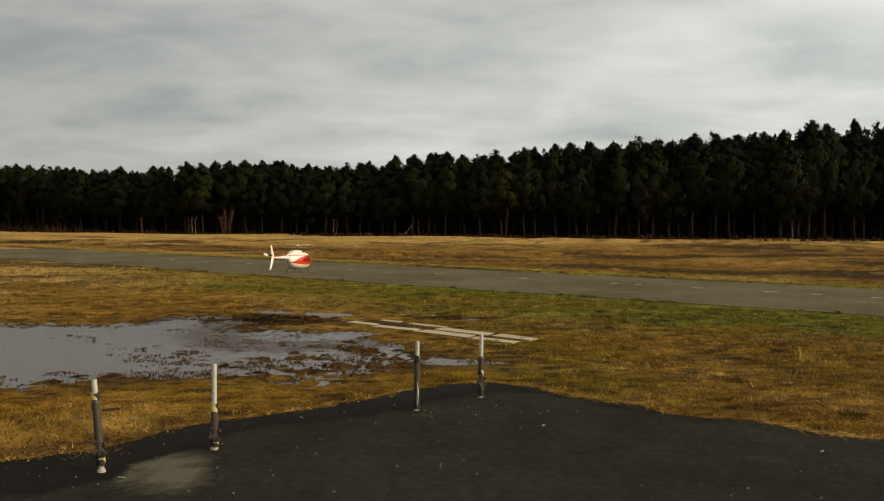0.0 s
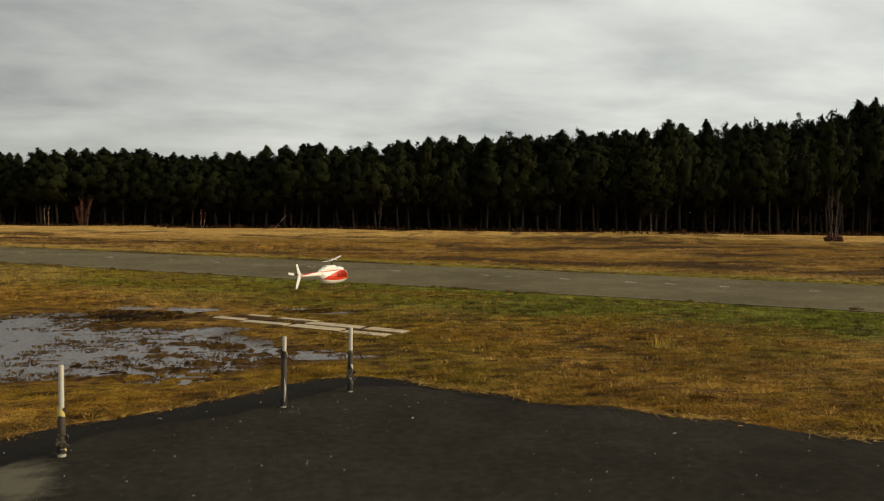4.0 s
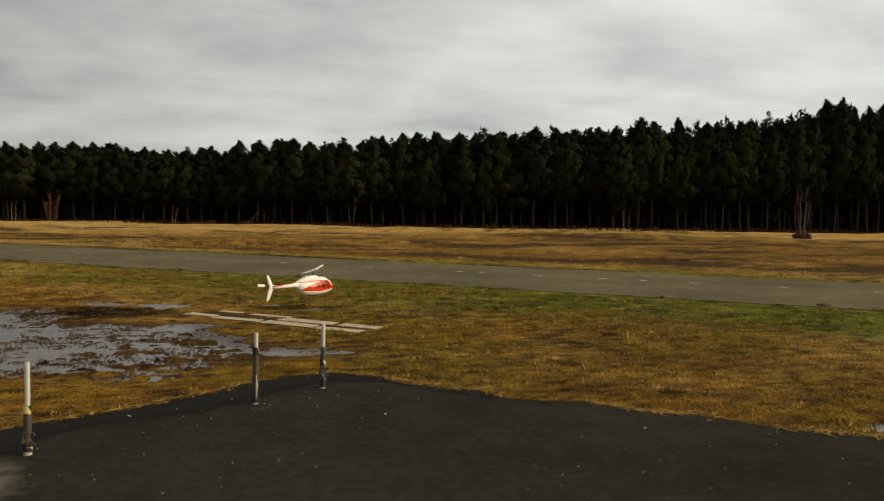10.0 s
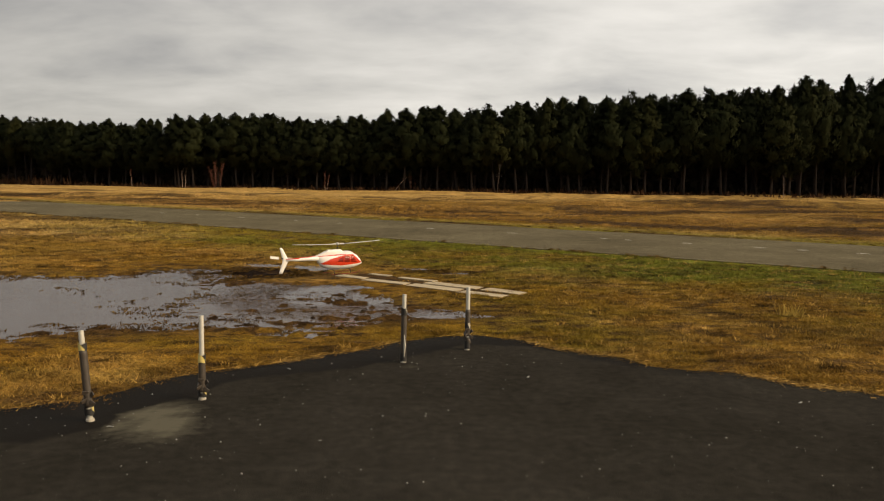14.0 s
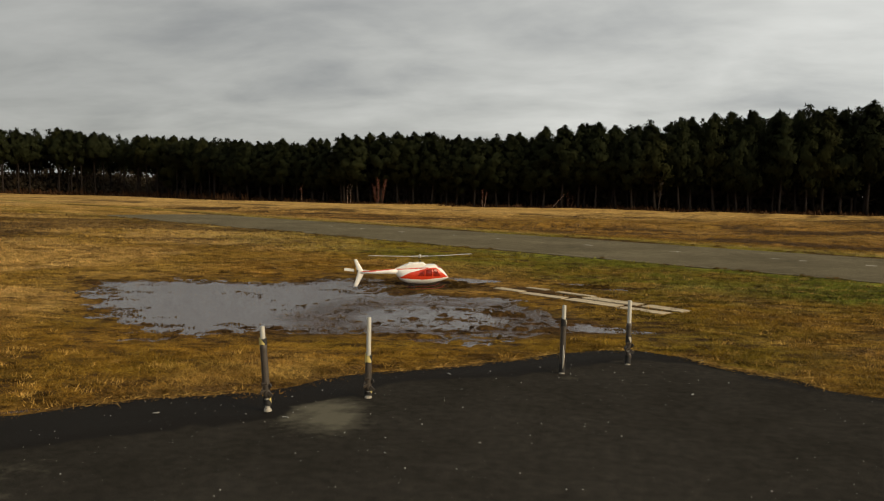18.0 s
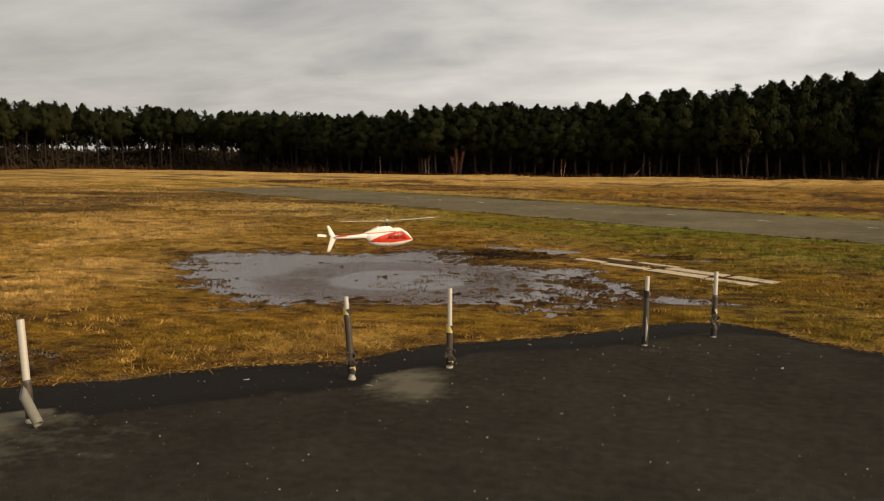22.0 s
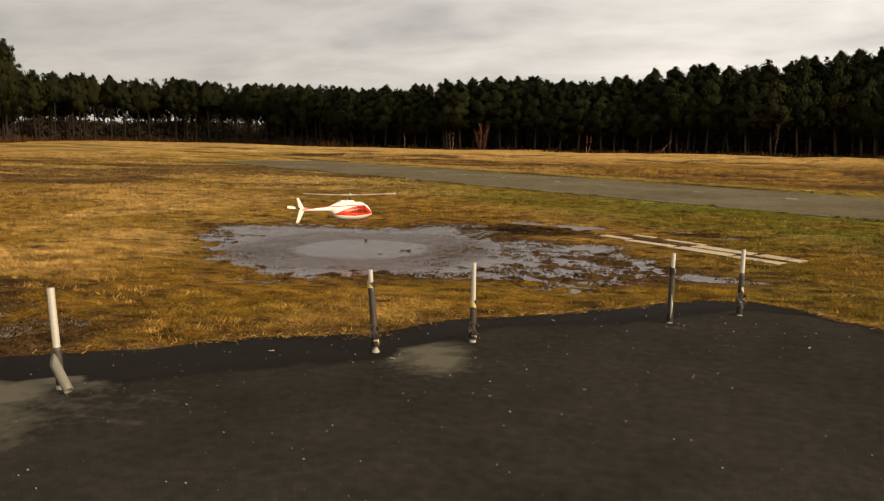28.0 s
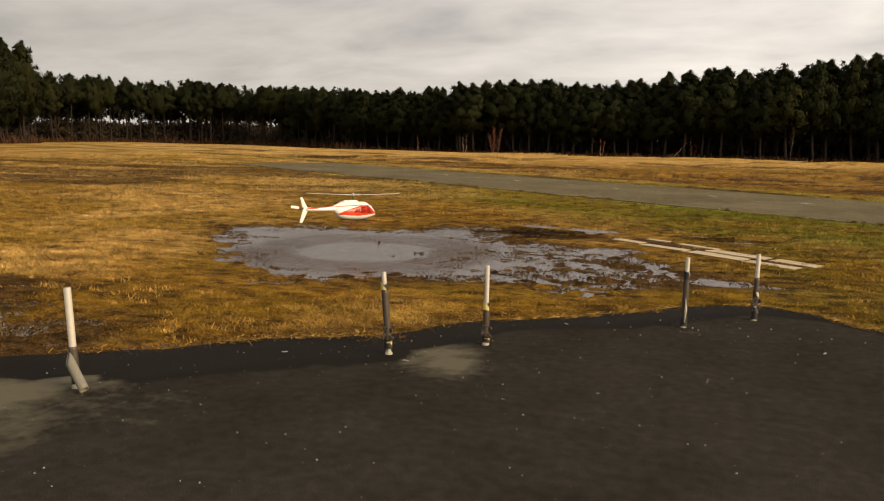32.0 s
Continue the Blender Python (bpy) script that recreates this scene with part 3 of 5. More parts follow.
def tube(bm, path, radii, sides=10, mat=0, caps=True):
    """A tube along a path of points, with its radius at each."""
    rings, path = [], [Vector(p) for p in path]
    for k, p in enumerate(path):
        way = (path[min(k + 1, len(path) - 1)] - path[max(k - 1, 0)]).normalized()
        side = way.orthogonal().normalized() if k == 0 else (side - way * side.dot(way)).normalized()
        other = way.cross(side)
        rings.append([bm.verts.new(p + radii[k] * (math.cos(a) * side + math.sin(a) * other)) for a in (2 * math.pi * s / sides for s in range(sides))])
    for a, b in zip(rings, rings[1:]):
        for s in range(sides):
            bm.faces.new((a[s], a[(s + 1) % sides], b[(s + 1) % sides], b[s])).material_index = mat
    if caps:
        bm.faces.new(rings[0][::-1]).material_index = mat
        bm.faces.new(rings[-1]).material_index = mat
    return bm


def box(bm, size, m=Matrix(), bevel=0.0):
    r = bmesh.ops.create_cube(bm, size=1, matrix=m @ Matrix.Diagonal((*size, 1)))
    if bevel:
        edges = list({e for v in r["verts"] for e in v.link_edges})
        bmesh.ops.bevel(bm, geom=edges, offset=bevel, segments=2, affect="EDGES", profile=0.5)
    return bm


# ---------------------------------------------------------------- ground
def spaced(stops):
    """Grid lines: from, to and step, stretch by stretch."""
    out = []
    for a, b, step in stops:
        out += list(np.linspace(a, b, max(1, round((b - a) / step)), endpoint=False))
    return np.array(out + [stops[-1][1]])


def build_ground():
    gx = spaced([(-1600, -300, 130), (-300, -130, 10), (-130, -30, 1.6), (-30, -10, 0.3), (-10, 2, 0.06), (2, 10, 0.2), (10, 40, 0.6), (40, 120, 2), (120, 300, 12), (300, 1600, 130)])
    gy = spaced([(-800, -60, 60), (-60, 2, 4), (2, 3.6, 0.2), (3.6, 7.6, 0.07), (7.6, 15.2, 0.06), (15.2, 26, 0.22), (26, 60, 0.5), (60, 130, 1.1), (130, 300, 12), (300, 1800, 150)])
    x, y = (a.ravel() for a in np.meshgrid(gx, gy))
    idx = np.arange(len(x)).reshape(len(gy), len(gx))
    faces = np.stack([idx[:-1, :-1], idx[:-1, 1:], idx[1:, 1:], idx[1:, :-1]], -1).reshape(-1, 4)
    me = from_arrays("ground", np.stack([x, y, height(x, y)], -1), faces, TURF, True)
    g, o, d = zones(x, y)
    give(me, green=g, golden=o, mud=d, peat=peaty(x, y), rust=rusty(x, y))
    tagged(new("ground", me), "brown and olive winter turf with wet hollows", "ground", kind="structure")


def build_water():
    """Level water just under the turf; it shows where the ground dips below it."""
    for x0, x1, y0, y1, label in ((-10.5, 1.8, 6.9, 15.9, "wide shallow puddle reflecting the grey sky"), (-8.2, -3.5, 3.2, 6.6, "small shallow puddle in the grass beside the apron"), (4.4, 5.6, 5.3, 6.3, "tiny puddle at the asphalt's edge")):
        bm = bmesh.new()
        bm.faces.new([bm.verts.new((x, y, WATER)) for x, y in ((x0, y0), (x1, y0), (x1, y1), (x0, y1))])
        tagged(new("puddle_water", mesh_of(bm, POOL_WATER, "puddle_water")), label, "puddle", kind="structure")


def ragged_outline(poly, step, amount, seed):
    out = []
    for (ax, ay), (bx, by) in zip(poly, poly[1:] + poly[:1]):
        n = max(1, round(math.hypot(bx - ax, by - ay) / step))
        nx, ny = (by - ay), -(bx - ax)
        d = math.hypot(nx, ny)
        for k in range(n):
            t = k / n
            px, py = ax + (bx - ax) * t, ay + (by - ay) * t
            w = amount * 2 * (float(fbm(np.array(px * 2.3), np.array(py * 2.3), seed)) - 0.5)
            out.append((px + nx / d * w, py + ny / d * w))
    return out


def build_apron():
    poly = ragged_outline(APRON, 0.12, 0.16, 3)
    gx, gy = spaced([(-30, -6, 1.5), (-6, 6, 0.1), (6, 24, 1.5)]), spaced([(-30, 1, 1.5), (1, 9, 0.1)])
    bm = bmesh.new()
    ring = [bm.verts.new((px, py, 0.0)) for px, py in poly]
    bm.faces.new(ring)
    for axis, lines in ((0, gx), (1, gy)):
        for v in lines[1:-1]:
            co, no = [0, 0, 0], [0, 0, 0]
            co[axis], no[axis] = v, 1
            bmesh.ops.bisect_plane(bm, geom=bm.verts[:] + bm.edges[:] + bm.faces[:], plane_co=co, plane_no=no)
    top = bm.faces[:]
    r = bmesh.ops.extrude_face_region(bm, geom=top)
    for v in r["geom"]:
        if isinstance(v, bmesh.types.BMVert):
            v.co.z = -0.08
    bmesh.ops.recalc_face_normals(bm, faces=bm.faces[:])
    co = np.array([v.co[:] for v in bm.verts])
    me = mesh_of(bm, APRON_TAR, "apron")
    x, y = co[:, 0], co[:, 1]
    edge = inside(APRON, x, y)
    n1 = fbm(x * 1.1, y * 1.1, 81)
    line = 0.80 - 0.34 * ramp01(x, -2.5, -1.6) + 0.45 * (n1 - 0.5)
    wet = np.clip(0.5 + (line - edge) / 0.5, 0, 1) * (0.55 + 0.45 * ramp01(0.4 - x, -0.8, 0.6)) * (0.4 + 0.6 * ramp01(3.2 - x, -0.5, 1.5))
    moss = np.exp(-(((x + 1.88) / 0.30) ** 2 + ((y - 5.24) / 0.40) ** 2)) * ramp01(n1, 0.2, 0.45) * 1.2
    moss = moss + 0.75 * ramp01(0.24 - np.hypot((x + 4.15) / 1.4, y - 3.40), -0.12, 0.12) + 0.75 * ramp01(0.13 - np.abs((x + 4.05) * 0.56 - (y - 3.72) * 0.83), -0.08, 0.06) * ramp01(0.42 - np.abs((x + 4.05) * 0.83 + (y - 3.72) * 0.56), -0.1, 0.1)
    moss = moss + 0.35 * np.exp(-(((x + 0.15) / 0.3) ** 2 + ((y - 6.9) / 0.12) ** 2)) + 0.10 * ramp01(y, 1.2, 2.0) * ramp01(fbm(x * 0.9, y * 0.9, 88), 0.5, 0.75) + 0.38 * ramp01(-x, 1.2, 3.2) * ramp01(y, 1.2, 2.0) * ramp01(fbm(x * 0.8, y * 0.8, 87), 0.35, 0.7)
    moss = moss + 0.45 * np.exp(-(((x + 3.05) / 0.16) ** 2 + ((y - 3.43) / 0.05) ** 2)) + 0.4 * np.exp(-(((x + 3.3) / 0.12) ** 2 + ((y - 3.6) / 0.04) ** 2))
    moss = np.clip(moss * (0.55 + 0.8 * ramp01(fbm(x * 5, y * 5, 89), 0.3, 0.65)), 0, 1)
    give(me, wet=wet * (1 - moss * 0.9), moss=moss)
    tagged(new("apron", me), "dark asphalt apron with damp edges and pale stains", "asphalt", kind="structure")


def build_runway():
    u0, u1 = -44.5, 160
    bm = bmesh.new()
    us = list(np.arange(u0, 20, 0.5)) + list(np.arange(20, u1, 4))
    def at(u, v, z):
        return (u * RU[0] + v * RV[0], u * RU[1] + v * RV[1], z)
    def wob(u, seed):
        return 0.22 * (float(fbm(np.array(u * 0.9), np.array(seed * 3.3), seed)) - 0.5)
    rows = []
    for u in us:
        cut = 0.9 * max(0.0, 1 - (u - u0) / 1.5)
        a, b = NEAR + wob(u, 5) + cut, FAR + wob(u, 6) - cut
        rows.append([bm.verts.new(at(u, v, z)) for v, z in ((a - 0.02, -0.06), (a, 0.0), (a + (b - a) / 2, 0.008), (b, 0.0), (b + 0.02, -0.06))])
    for p, q in zip(rows, rows[1:]):
        for k in range(4):
            bm.faces.new((p[k], q[k], q[k + 1], p[k + 1]))
    bmesh.ops.recalc_face_normals(bm, faces=bm.faces[:])
    road = new("runway", mesh_of(bm, RUNWAY_TAR, "runway"))
    tagged(road, "narrow grey asphalt runway with a worn dashed centre line", "runway", kind="structure")
    # worn dashes
    for k, u in enumerate((-27.9, -25.7, -23.2, -20.3, -18.2, -14.4, -11.4, -8.5, -7.8, -6.2, -4.4, -3.4, -2.1, -0.1, 1.9, 4.1, 6.4, 8.8)):
        bm = bmesh.new()
        r = random.Random(k)
        long = r.uniform(0.15, 0.42)
        ring = []
        for s in range(10):
            a = 2 * math.pi * s / 10
            du, dv = long / 2 * math.copysign(abs(math.cos(a)) ** 0.4, math.cos(a)), 0.045 * math.copysign(abs(math.sin(a)) ** 0.4, math.sin(a)) * r.uniform(0.6, 1.1)
            ring.append(bm.verts.new(at(u + du, MID + dv, 0.042)))
        bm.faces.new(ring)
        part("dash", bm, LINE_PAINT, road)


build_ground()
build_water()
build_apron()
build_runway()


# ---------------------------------------------------------------- pines


def tall(x, y):
    """The height of the wood's edge at a place."""
    pts = [(-106, 11.4), (-93, 11.3), (-84, 10.6), (-68, 9.6), (-58, 9.0), (-49, 8.2), (-36, 8.1), (-30, 8.6), (-23, 8.9), (-16, 8.4), (-10, 8.5), (-6, 9.3), (2, 9.8),
           (8, 10.5), (18, 10.9), (22, 11.9), (28, 12.2), (34, 11.9), (38, 13.1), (48, 13.5), (60, 14.0), (63.5, 14.3), (65.5, 15.2), (66.6, 17.2), (68.2, 16.8), (69.6, 15.4), (72, 16.3), (120, 16)]
    if x < -84 and y < 92:
        return 14.2
    return float(np.interp(x, [p[0] for p in pts], [p[1] for p in pts]))


def pine_meshes(seed, tufts, blades, low=(0.30, 0.40), size=1.0):
    """A trunk and a crown, ten metres high, to be scaled together: a bare stem below, limbs above that end in round tufts of needles.
    Gives the trunk, the crown's corners and the way outward from the crown at each."""
    r, g = random.Random(seed), np.random.default_rng(seed)
    H = 10.0
    bm = bmesh.new()
    bend = (r.uniform(-0.3, 0.3), r.uniform(-0.3, 0.3))
    stem = [(bend[0] * math.sin(k / 8 * 2.5), bend[1] * math.sin(k / 8 * 2.2), H * 0.97 * k / 8) for k in range(9)]
    tube(bm, stem, [0.125 * (1 - 0.11 * k) + (0.05 if k == 0 else 0) for k in range(9)], 7)
    base, wide, round_top = r.uniform(*low), r.uniform(1.9, 2.6), r.uniform(0.42, 0.75)
    zs, sx, sy = [p[2] for p in stem], [p[0] for p in stem], [p[1] for p in stem]
    limbs, n = [], 58
    for k in range(n):
        q = ((k + r.random()) / n) ** 0.92
        h = base + (0.96 - base) * q
        reach = wide * (0.55 + 0.45 * min(1, q * 3.0)) * (1 - q) ** round_top * r.uniform(0.5, 1.08) + 0.10
        a = k * 2.4 + r.uniform(-0.5, 0.5)
        tip = Vector((math.cos(a) * reach, math.sin(a) * reach, reach * r.uniform(0.1, 0.5) + 0.15))
        root = Vector((np.interp(h * H, zs, sx), np.interp(h * H, zs, sy), h * H - 0.25))
        limbs.append((root, tip, q))
        tube(bm, [root, root + tip * 0.5 + Vector((0, 0, -0.06 * reach)), root + tip], [0.035, 0.025, 0.01], 3, caps=False)
    for k in range(9):      # dead stubs on the bare stem
        h = r.uniform(0.15, base) * H
        a = r.uniform(0, 2 * math.pi)
        tube(bm, [(0, 0, h), (math.cos(a) * 0.8, math.sin(a) * 0.8, h + 0.1)], [0.02, 0.006], 3, caps=False)
    trunk = mesh_of(bm, BARK, "trunk", True)
    roots, tips, q = np.array([l[0][:] for l in limbs]), np.array([l[1][:] for l in limbs]), np.array([l[2] for l in limbs])
    pick = np.concatenate([np.arange(n), g.integers(0, n, tufts - n)])
    along_limb = np.concatenate([np.ones(n), g.uniform(0.2, 1.0, tufts - n)])
    mid = roots[pick] + tips[pick] * along_limb[:, None] + g.normal(0, 0.12, (tufts, 3))
    big = np.interp(q[pick], (0, 0.6, 1), (0.40, 0.36, 0.20)) * g.uniform(0.7, 1.25, tufts)
    mid[:3] = np.array([stem[-1][0], stem[-1][1], 0]) + np.column_stack([g.normal(0, 0.08, (3, 2)), np.array([9.62, 9.80, 9.92])])
    big[:3] = (0.26, 0.20, 0.13)
    # needles lie as small scales on each tuft, facing outward
    ray = g.normal(0, 1, (tufts * blades, 3)); ray /= np.linalg.norm(ray, axis=1)[:, None]
    centre = np.repeat(mid, blades, 0) + ray * (np.repeat(big, blades) * np.abs(g.normal(0.75, 0.42, tufts * blades)))[:, None]
    axis = np.column_stack([np.interp(centre[:, 2], zs, sx), np.interp(centre[:, 2], zs, sy), np.full(len(centre), (base + 0.4 * (1 - base)) * H)])
    out = (centre - axis) * (1, 1, 0.45)
    out = out / (np.linalg.norm(out, axis=1)[:, None] + 0.05) + 0.18 * ray
    out /= np.linalg.norm(out, axis=1)[:, None]
    face = out + 0.40 * g.normal(0, 1, out.shape); face /= np.linalg.norm(face, axis=1)[:, None]
    side = np.cross(face, g.normal(0, 0.55, face.shape) + (0, 0, 1)); side /= np.linalg.norm(side, axis=1)[:, None] + 1e-6
    way = np.cross(side, face)
    way *= np.sign(way[:, 2:] + 1e-9)
    long = g.uniform(0.13, 0.28, (len(centre), 1)) * np.where(centre[:, 2:] > 0.86 * H, 1 + 0.35 * (size - 1), size)
    v = np.stack([centre - side * long * 0.30 - way * long * 0.4, centre + side * long * 0.30 - way * long * 0.4, centre + way * long * 1.15], 1).reshape(-1, 3)
    return trunk, v, np.repeat(out, 3, 0)


def needle_mesh(name, v, out):
    me = from_arrays(name, v, np.arange(len(v)).reshape(-1, 3), NEEDLES)
    me.attributes.new("outward", "FLOAT_VECTOR", "POINT").data.foreach_set("vector", np.asarray(out, float).ravel())
    return me


def place_along(edge, step, seed, jitter):
    r, out = random.Random(seed), []
    for (ax, ay), (bx, by) in zip(edge, edge[1:]):
        d = math.hypot(bx - ax, by - ay)
        n = max(1, round(d / step))
        for k in range(n):
            t = (k + r.uniform(-0.3, 0.3)) / n
            out.append((ax + (bx - ax) * t, ay + (by - ay) * t, -(by - ay) / d, (bx - ax) / d, r.uniform(-jitter, jitter), r.random()))
    return out


def build_wood():
    kinds, airy = [], []
    for k in range(8):
        trunk, v, out = pine_meshes(100 + k, 330, 38, (0.20, 0.31))
        kinds.append((trunk, needle_mesh("crown", v, out)))
    for k in range(5):      # thinner crowns, high on the stem
        trunk, v, out = pine_meshes(130 + k, 190, 38, (0.34, 0.56))
        airy.append((trunk, needle_mesh("crown", v, out)))
    r = random.Random(8)
    for row, (back, step) in enumerate(((0.8, 2.1), (3.2, 2.3))):
        for x, y, nx, ny, j, q in place_along(EDGE, step, 20 + row, 0.8):
            if q < 0.02 or (x < -60 and y > 92 and q < 0.22):
                continue
            px, py = x + nx * (back + j), y + ny * (back + j)
            trunk, crown = r.choice(airy if px < -70 and py > 97 or px < -50 and py > 97 and q < 0.45 else kinds)
            s = tall(px, py) / 10.0 * r.choice((1.0, 0.99, 0.96, 0.93, 0.90, 0.86)) * (1.0 if row == 0 else 1.02)
            w = s ** 0.35 * r.uniform(0.9, 1.2)
            tree = thing("pine_tree", "slender dark green pine with a bare lower trunk", "tree", Matrix.Translation((px, py, -0.05)) @ Matrix.Rotation(r.uniform(0, 6.28), 4, "Z") @ Matrix.Diagonal((w, w, s, 1)), "pines along the wood's edge")
            for name, me in (("trunk", trunk), ("crown", crown)):
                new(name, me).parent = tree
    # the wood behind: too many to count
    deep = [pine_meshes(300 + k, 80, 12, (0.25, 0.36), 1.75)[1:] for k in range(3)]
    thin = [pine_meshes(310 + k, 75, 12, (0.36, 0.58), 1.6)[1:] for k in range(2)]
    sides = 5
    ring = np.array([(math.cos(2 * math.pi * k / sides), math.sin(2 * math.pi * k / sides)) for k in range(sides)])
    tv = np.concatenate([np.column_stack([ring * 0.17 * (1 - 0.8 * q), np.full(sides, 9.5 * q)]) for q in (0, 0.5, 1)])
    tf = np.array([(a * sides + k, a * sides + (k + 1) % sides, (a + 1) * sides + (k + 1) % sides, (a + 1) * sides + k) for a in (0, 1) for k in range(sides)])
    bark_v, bark_f, leaf_v, leaf_n = [], [], [], []
    corner = [(-136, 96), (-128, 122), (-104, 136), (-70, 138)]
    for row in range(2, 11):
        spots = place_along(EDGE, 2.8 if row < 8 else 3.3, 40 + row, 1.2) + (place_along(corner, 2.6, 90 + row, 1.2) if row < 5 else [])
        for x, y, nx, ny, j, q in spots:
            if x < -50 and row > 7 or x < -70 and row > 4 or q < 0.05:
                continue
            px, py = x + nx * (2.9 * row + j), y + ny * (2.9 * row + j)
            s = tall(px, py) / 10 * r.uniform(0.93, 1.04)
            w = s ** 0.35 * r.uniform(0.95, 1.25)
            a = r.uniform(0, 6.28)
            turn = np.array([[math.cos(a) * w, -math.sin(a) * w, 0], [math.sin(a) * w, math.cos(a) * w, 0], [0, 0, s]])
            off = len(bark_v) * len(tv)
            bark_v.append(tv @ turn.T + (px, py, -0.05)); bark_f.append(tf + off)
            v, out = r.choice(thin if px < -68 and py > 92 else deep)
            leaf_v.append(v @ turn.T + (px, py, -0.05)); leaf_n.append(out @ (turn / (w, w, w)).T)
    stems = new("pine_wood_stems", from_arrays("pine_wood_stems", np.concatenate(bark_v), np.concatenate(bark_f), BARK))
    tagged(stems, "dense ranks of dark pine stems deep in the wood", "wood", kind="stuff")
    leaf = np.concatenate(leaf_v)
    crowns = new("pine_wood_crowns", needle_mesh("pine_wood_crowns", leaf, np.concatenate(leaf_n)))
    tagged(crowns, "dark green pine crowns deep in the wood", "wood", kind="stuff")
    # tall shrubs between the stems
    g = np.random.default_rng(9)
    spots = []
    for row in range(1, 11):
        for x, y, nx, ny, j, q in place_along(EDGE, 0.6, 140 + row, 1.5):
            d = (3 + 4.2 * row if x > -50 else 3 + 2.0 * row) + j
            spots.append((x + nx * d, y + ny * d, (3.6 + 0.5 * row) * (0.65 + 0.6 * q) if x > -45 else (2.6 + 0.15 * row) * (0.6 + 0.9 * q * q)))
    for row in range(5):
        for x, y, nx, ny, j, q in place_along(corner, 0.5, 190 + row, 1.5):
            spots.append((x + nx * (1.5 * row + j), y + ny * (1.5 * row + j), 3.3 * (0.75 + 0.4 * q)))
    spots = np.array(spots)
    k = 46
    n = len(spots) * k
    c = np.repeat(spots, k, 0)
    c = np.column_stack([c[:, :2] + g.normal(0, 0.8, (n, 2)), c[:, 2] * g.random(n)])
    way, side = g.normal(0, 0.30, (n, 3)) + (0, 0, 0.15), g.normal(0, 0.16, (n, 3))
    v = np.stack([c - side, c + side, c + way], 1).reshape(-1, 3)
    tagged(new("undergrowth", from_arrays("undergrowth", v, np.arange(len(v)).reshape(-1, 3), SHRUB)), "dark shrubs between the pine stems", "undergrowth", kind="stuff")


build_wood()


# ---------------------------------------------------------------- wood's edge: bare young trees and undergrowth
def bare_tree(name, label, x, y, stems, tall_m, spread, stem_mat, twig_mat, seed, twigs=60, lean=0.0):
    r = random.Random(seed)
    tree = thing(name, label, "tree", Matrix.Translation((x, y, float(height(np.array(x), np.array(y))) - 0.03)))
    tips, fine = [], min(1.0, tall_m / 4)
    for s in range(stems):
        bm = bmesh.new()
        a, q = 2 * math.pi * (s + r.random() * 0.6) / stems, r.uniform(0.4, 1.0)
        h = tall_m * r.uniform(0.75, 1.05)
        ox, oy = math.cos(a) * 0.25 * (stems > 1), math.sin(a) * 0.25 * (stems > 1)
        path = [(ox + math.cos(a) * spread * q * (k / 6) ** 1.3 + lean * k / 6 + r.uniform(-0.05, 0.05), oy + math.sin(a) * spread * q * (k / 6) ** 1.3 + r.uniform(-0.05, 0.05), h * k / 6) for k in range(7)]
        tube(bm, path, [(0.022 if stems > 2 else 0.042) * tall_m / 5 * (1 - 0.14 * k) for k in range(7)], 6)
        part("stem", bm, stem_mat, tree, smooth=True)
        tips.append(path)
    bm = bmesh.new()
    for k in range(twigs):
        path = r.choice(tips)
        i = r.randint(1, 5)
        p = Vector(path[i]).lerp(Vector(path[i + 1]), r.random())
        a, reach = r.uniform(0, 6.28), tall_m * r.uniform(0.07, 0.17)
        q = p + Vector((math.cos(a) * reach * 0.45, math.sin(a) * reach * 0.45, reach * r.uniform(0.8, 1.4)))
        tube(bm, [p, p.lerp(q, 0.5) + Vector((0.02, 0.02, -0.03)), q], [0.009 * fine, 0.006 * fine, 0.003], 3, caps=False)
        for _ in range(3):
            e = p.lerp(q, r.uniform(0.3, 1))
            tube(bm, [e, e + Vector((r.uniform(-0.3, 0.3), r.uniform(-0.3, 0.3), r.uniform(0.2, 0.6))) * (tall_m / 6)], [0.005 * fine, 0.003 * fine], 3, caps=False)
    tagged(part("brushwood", bm, twig_mat, tree), kind="stuff")
    return tree


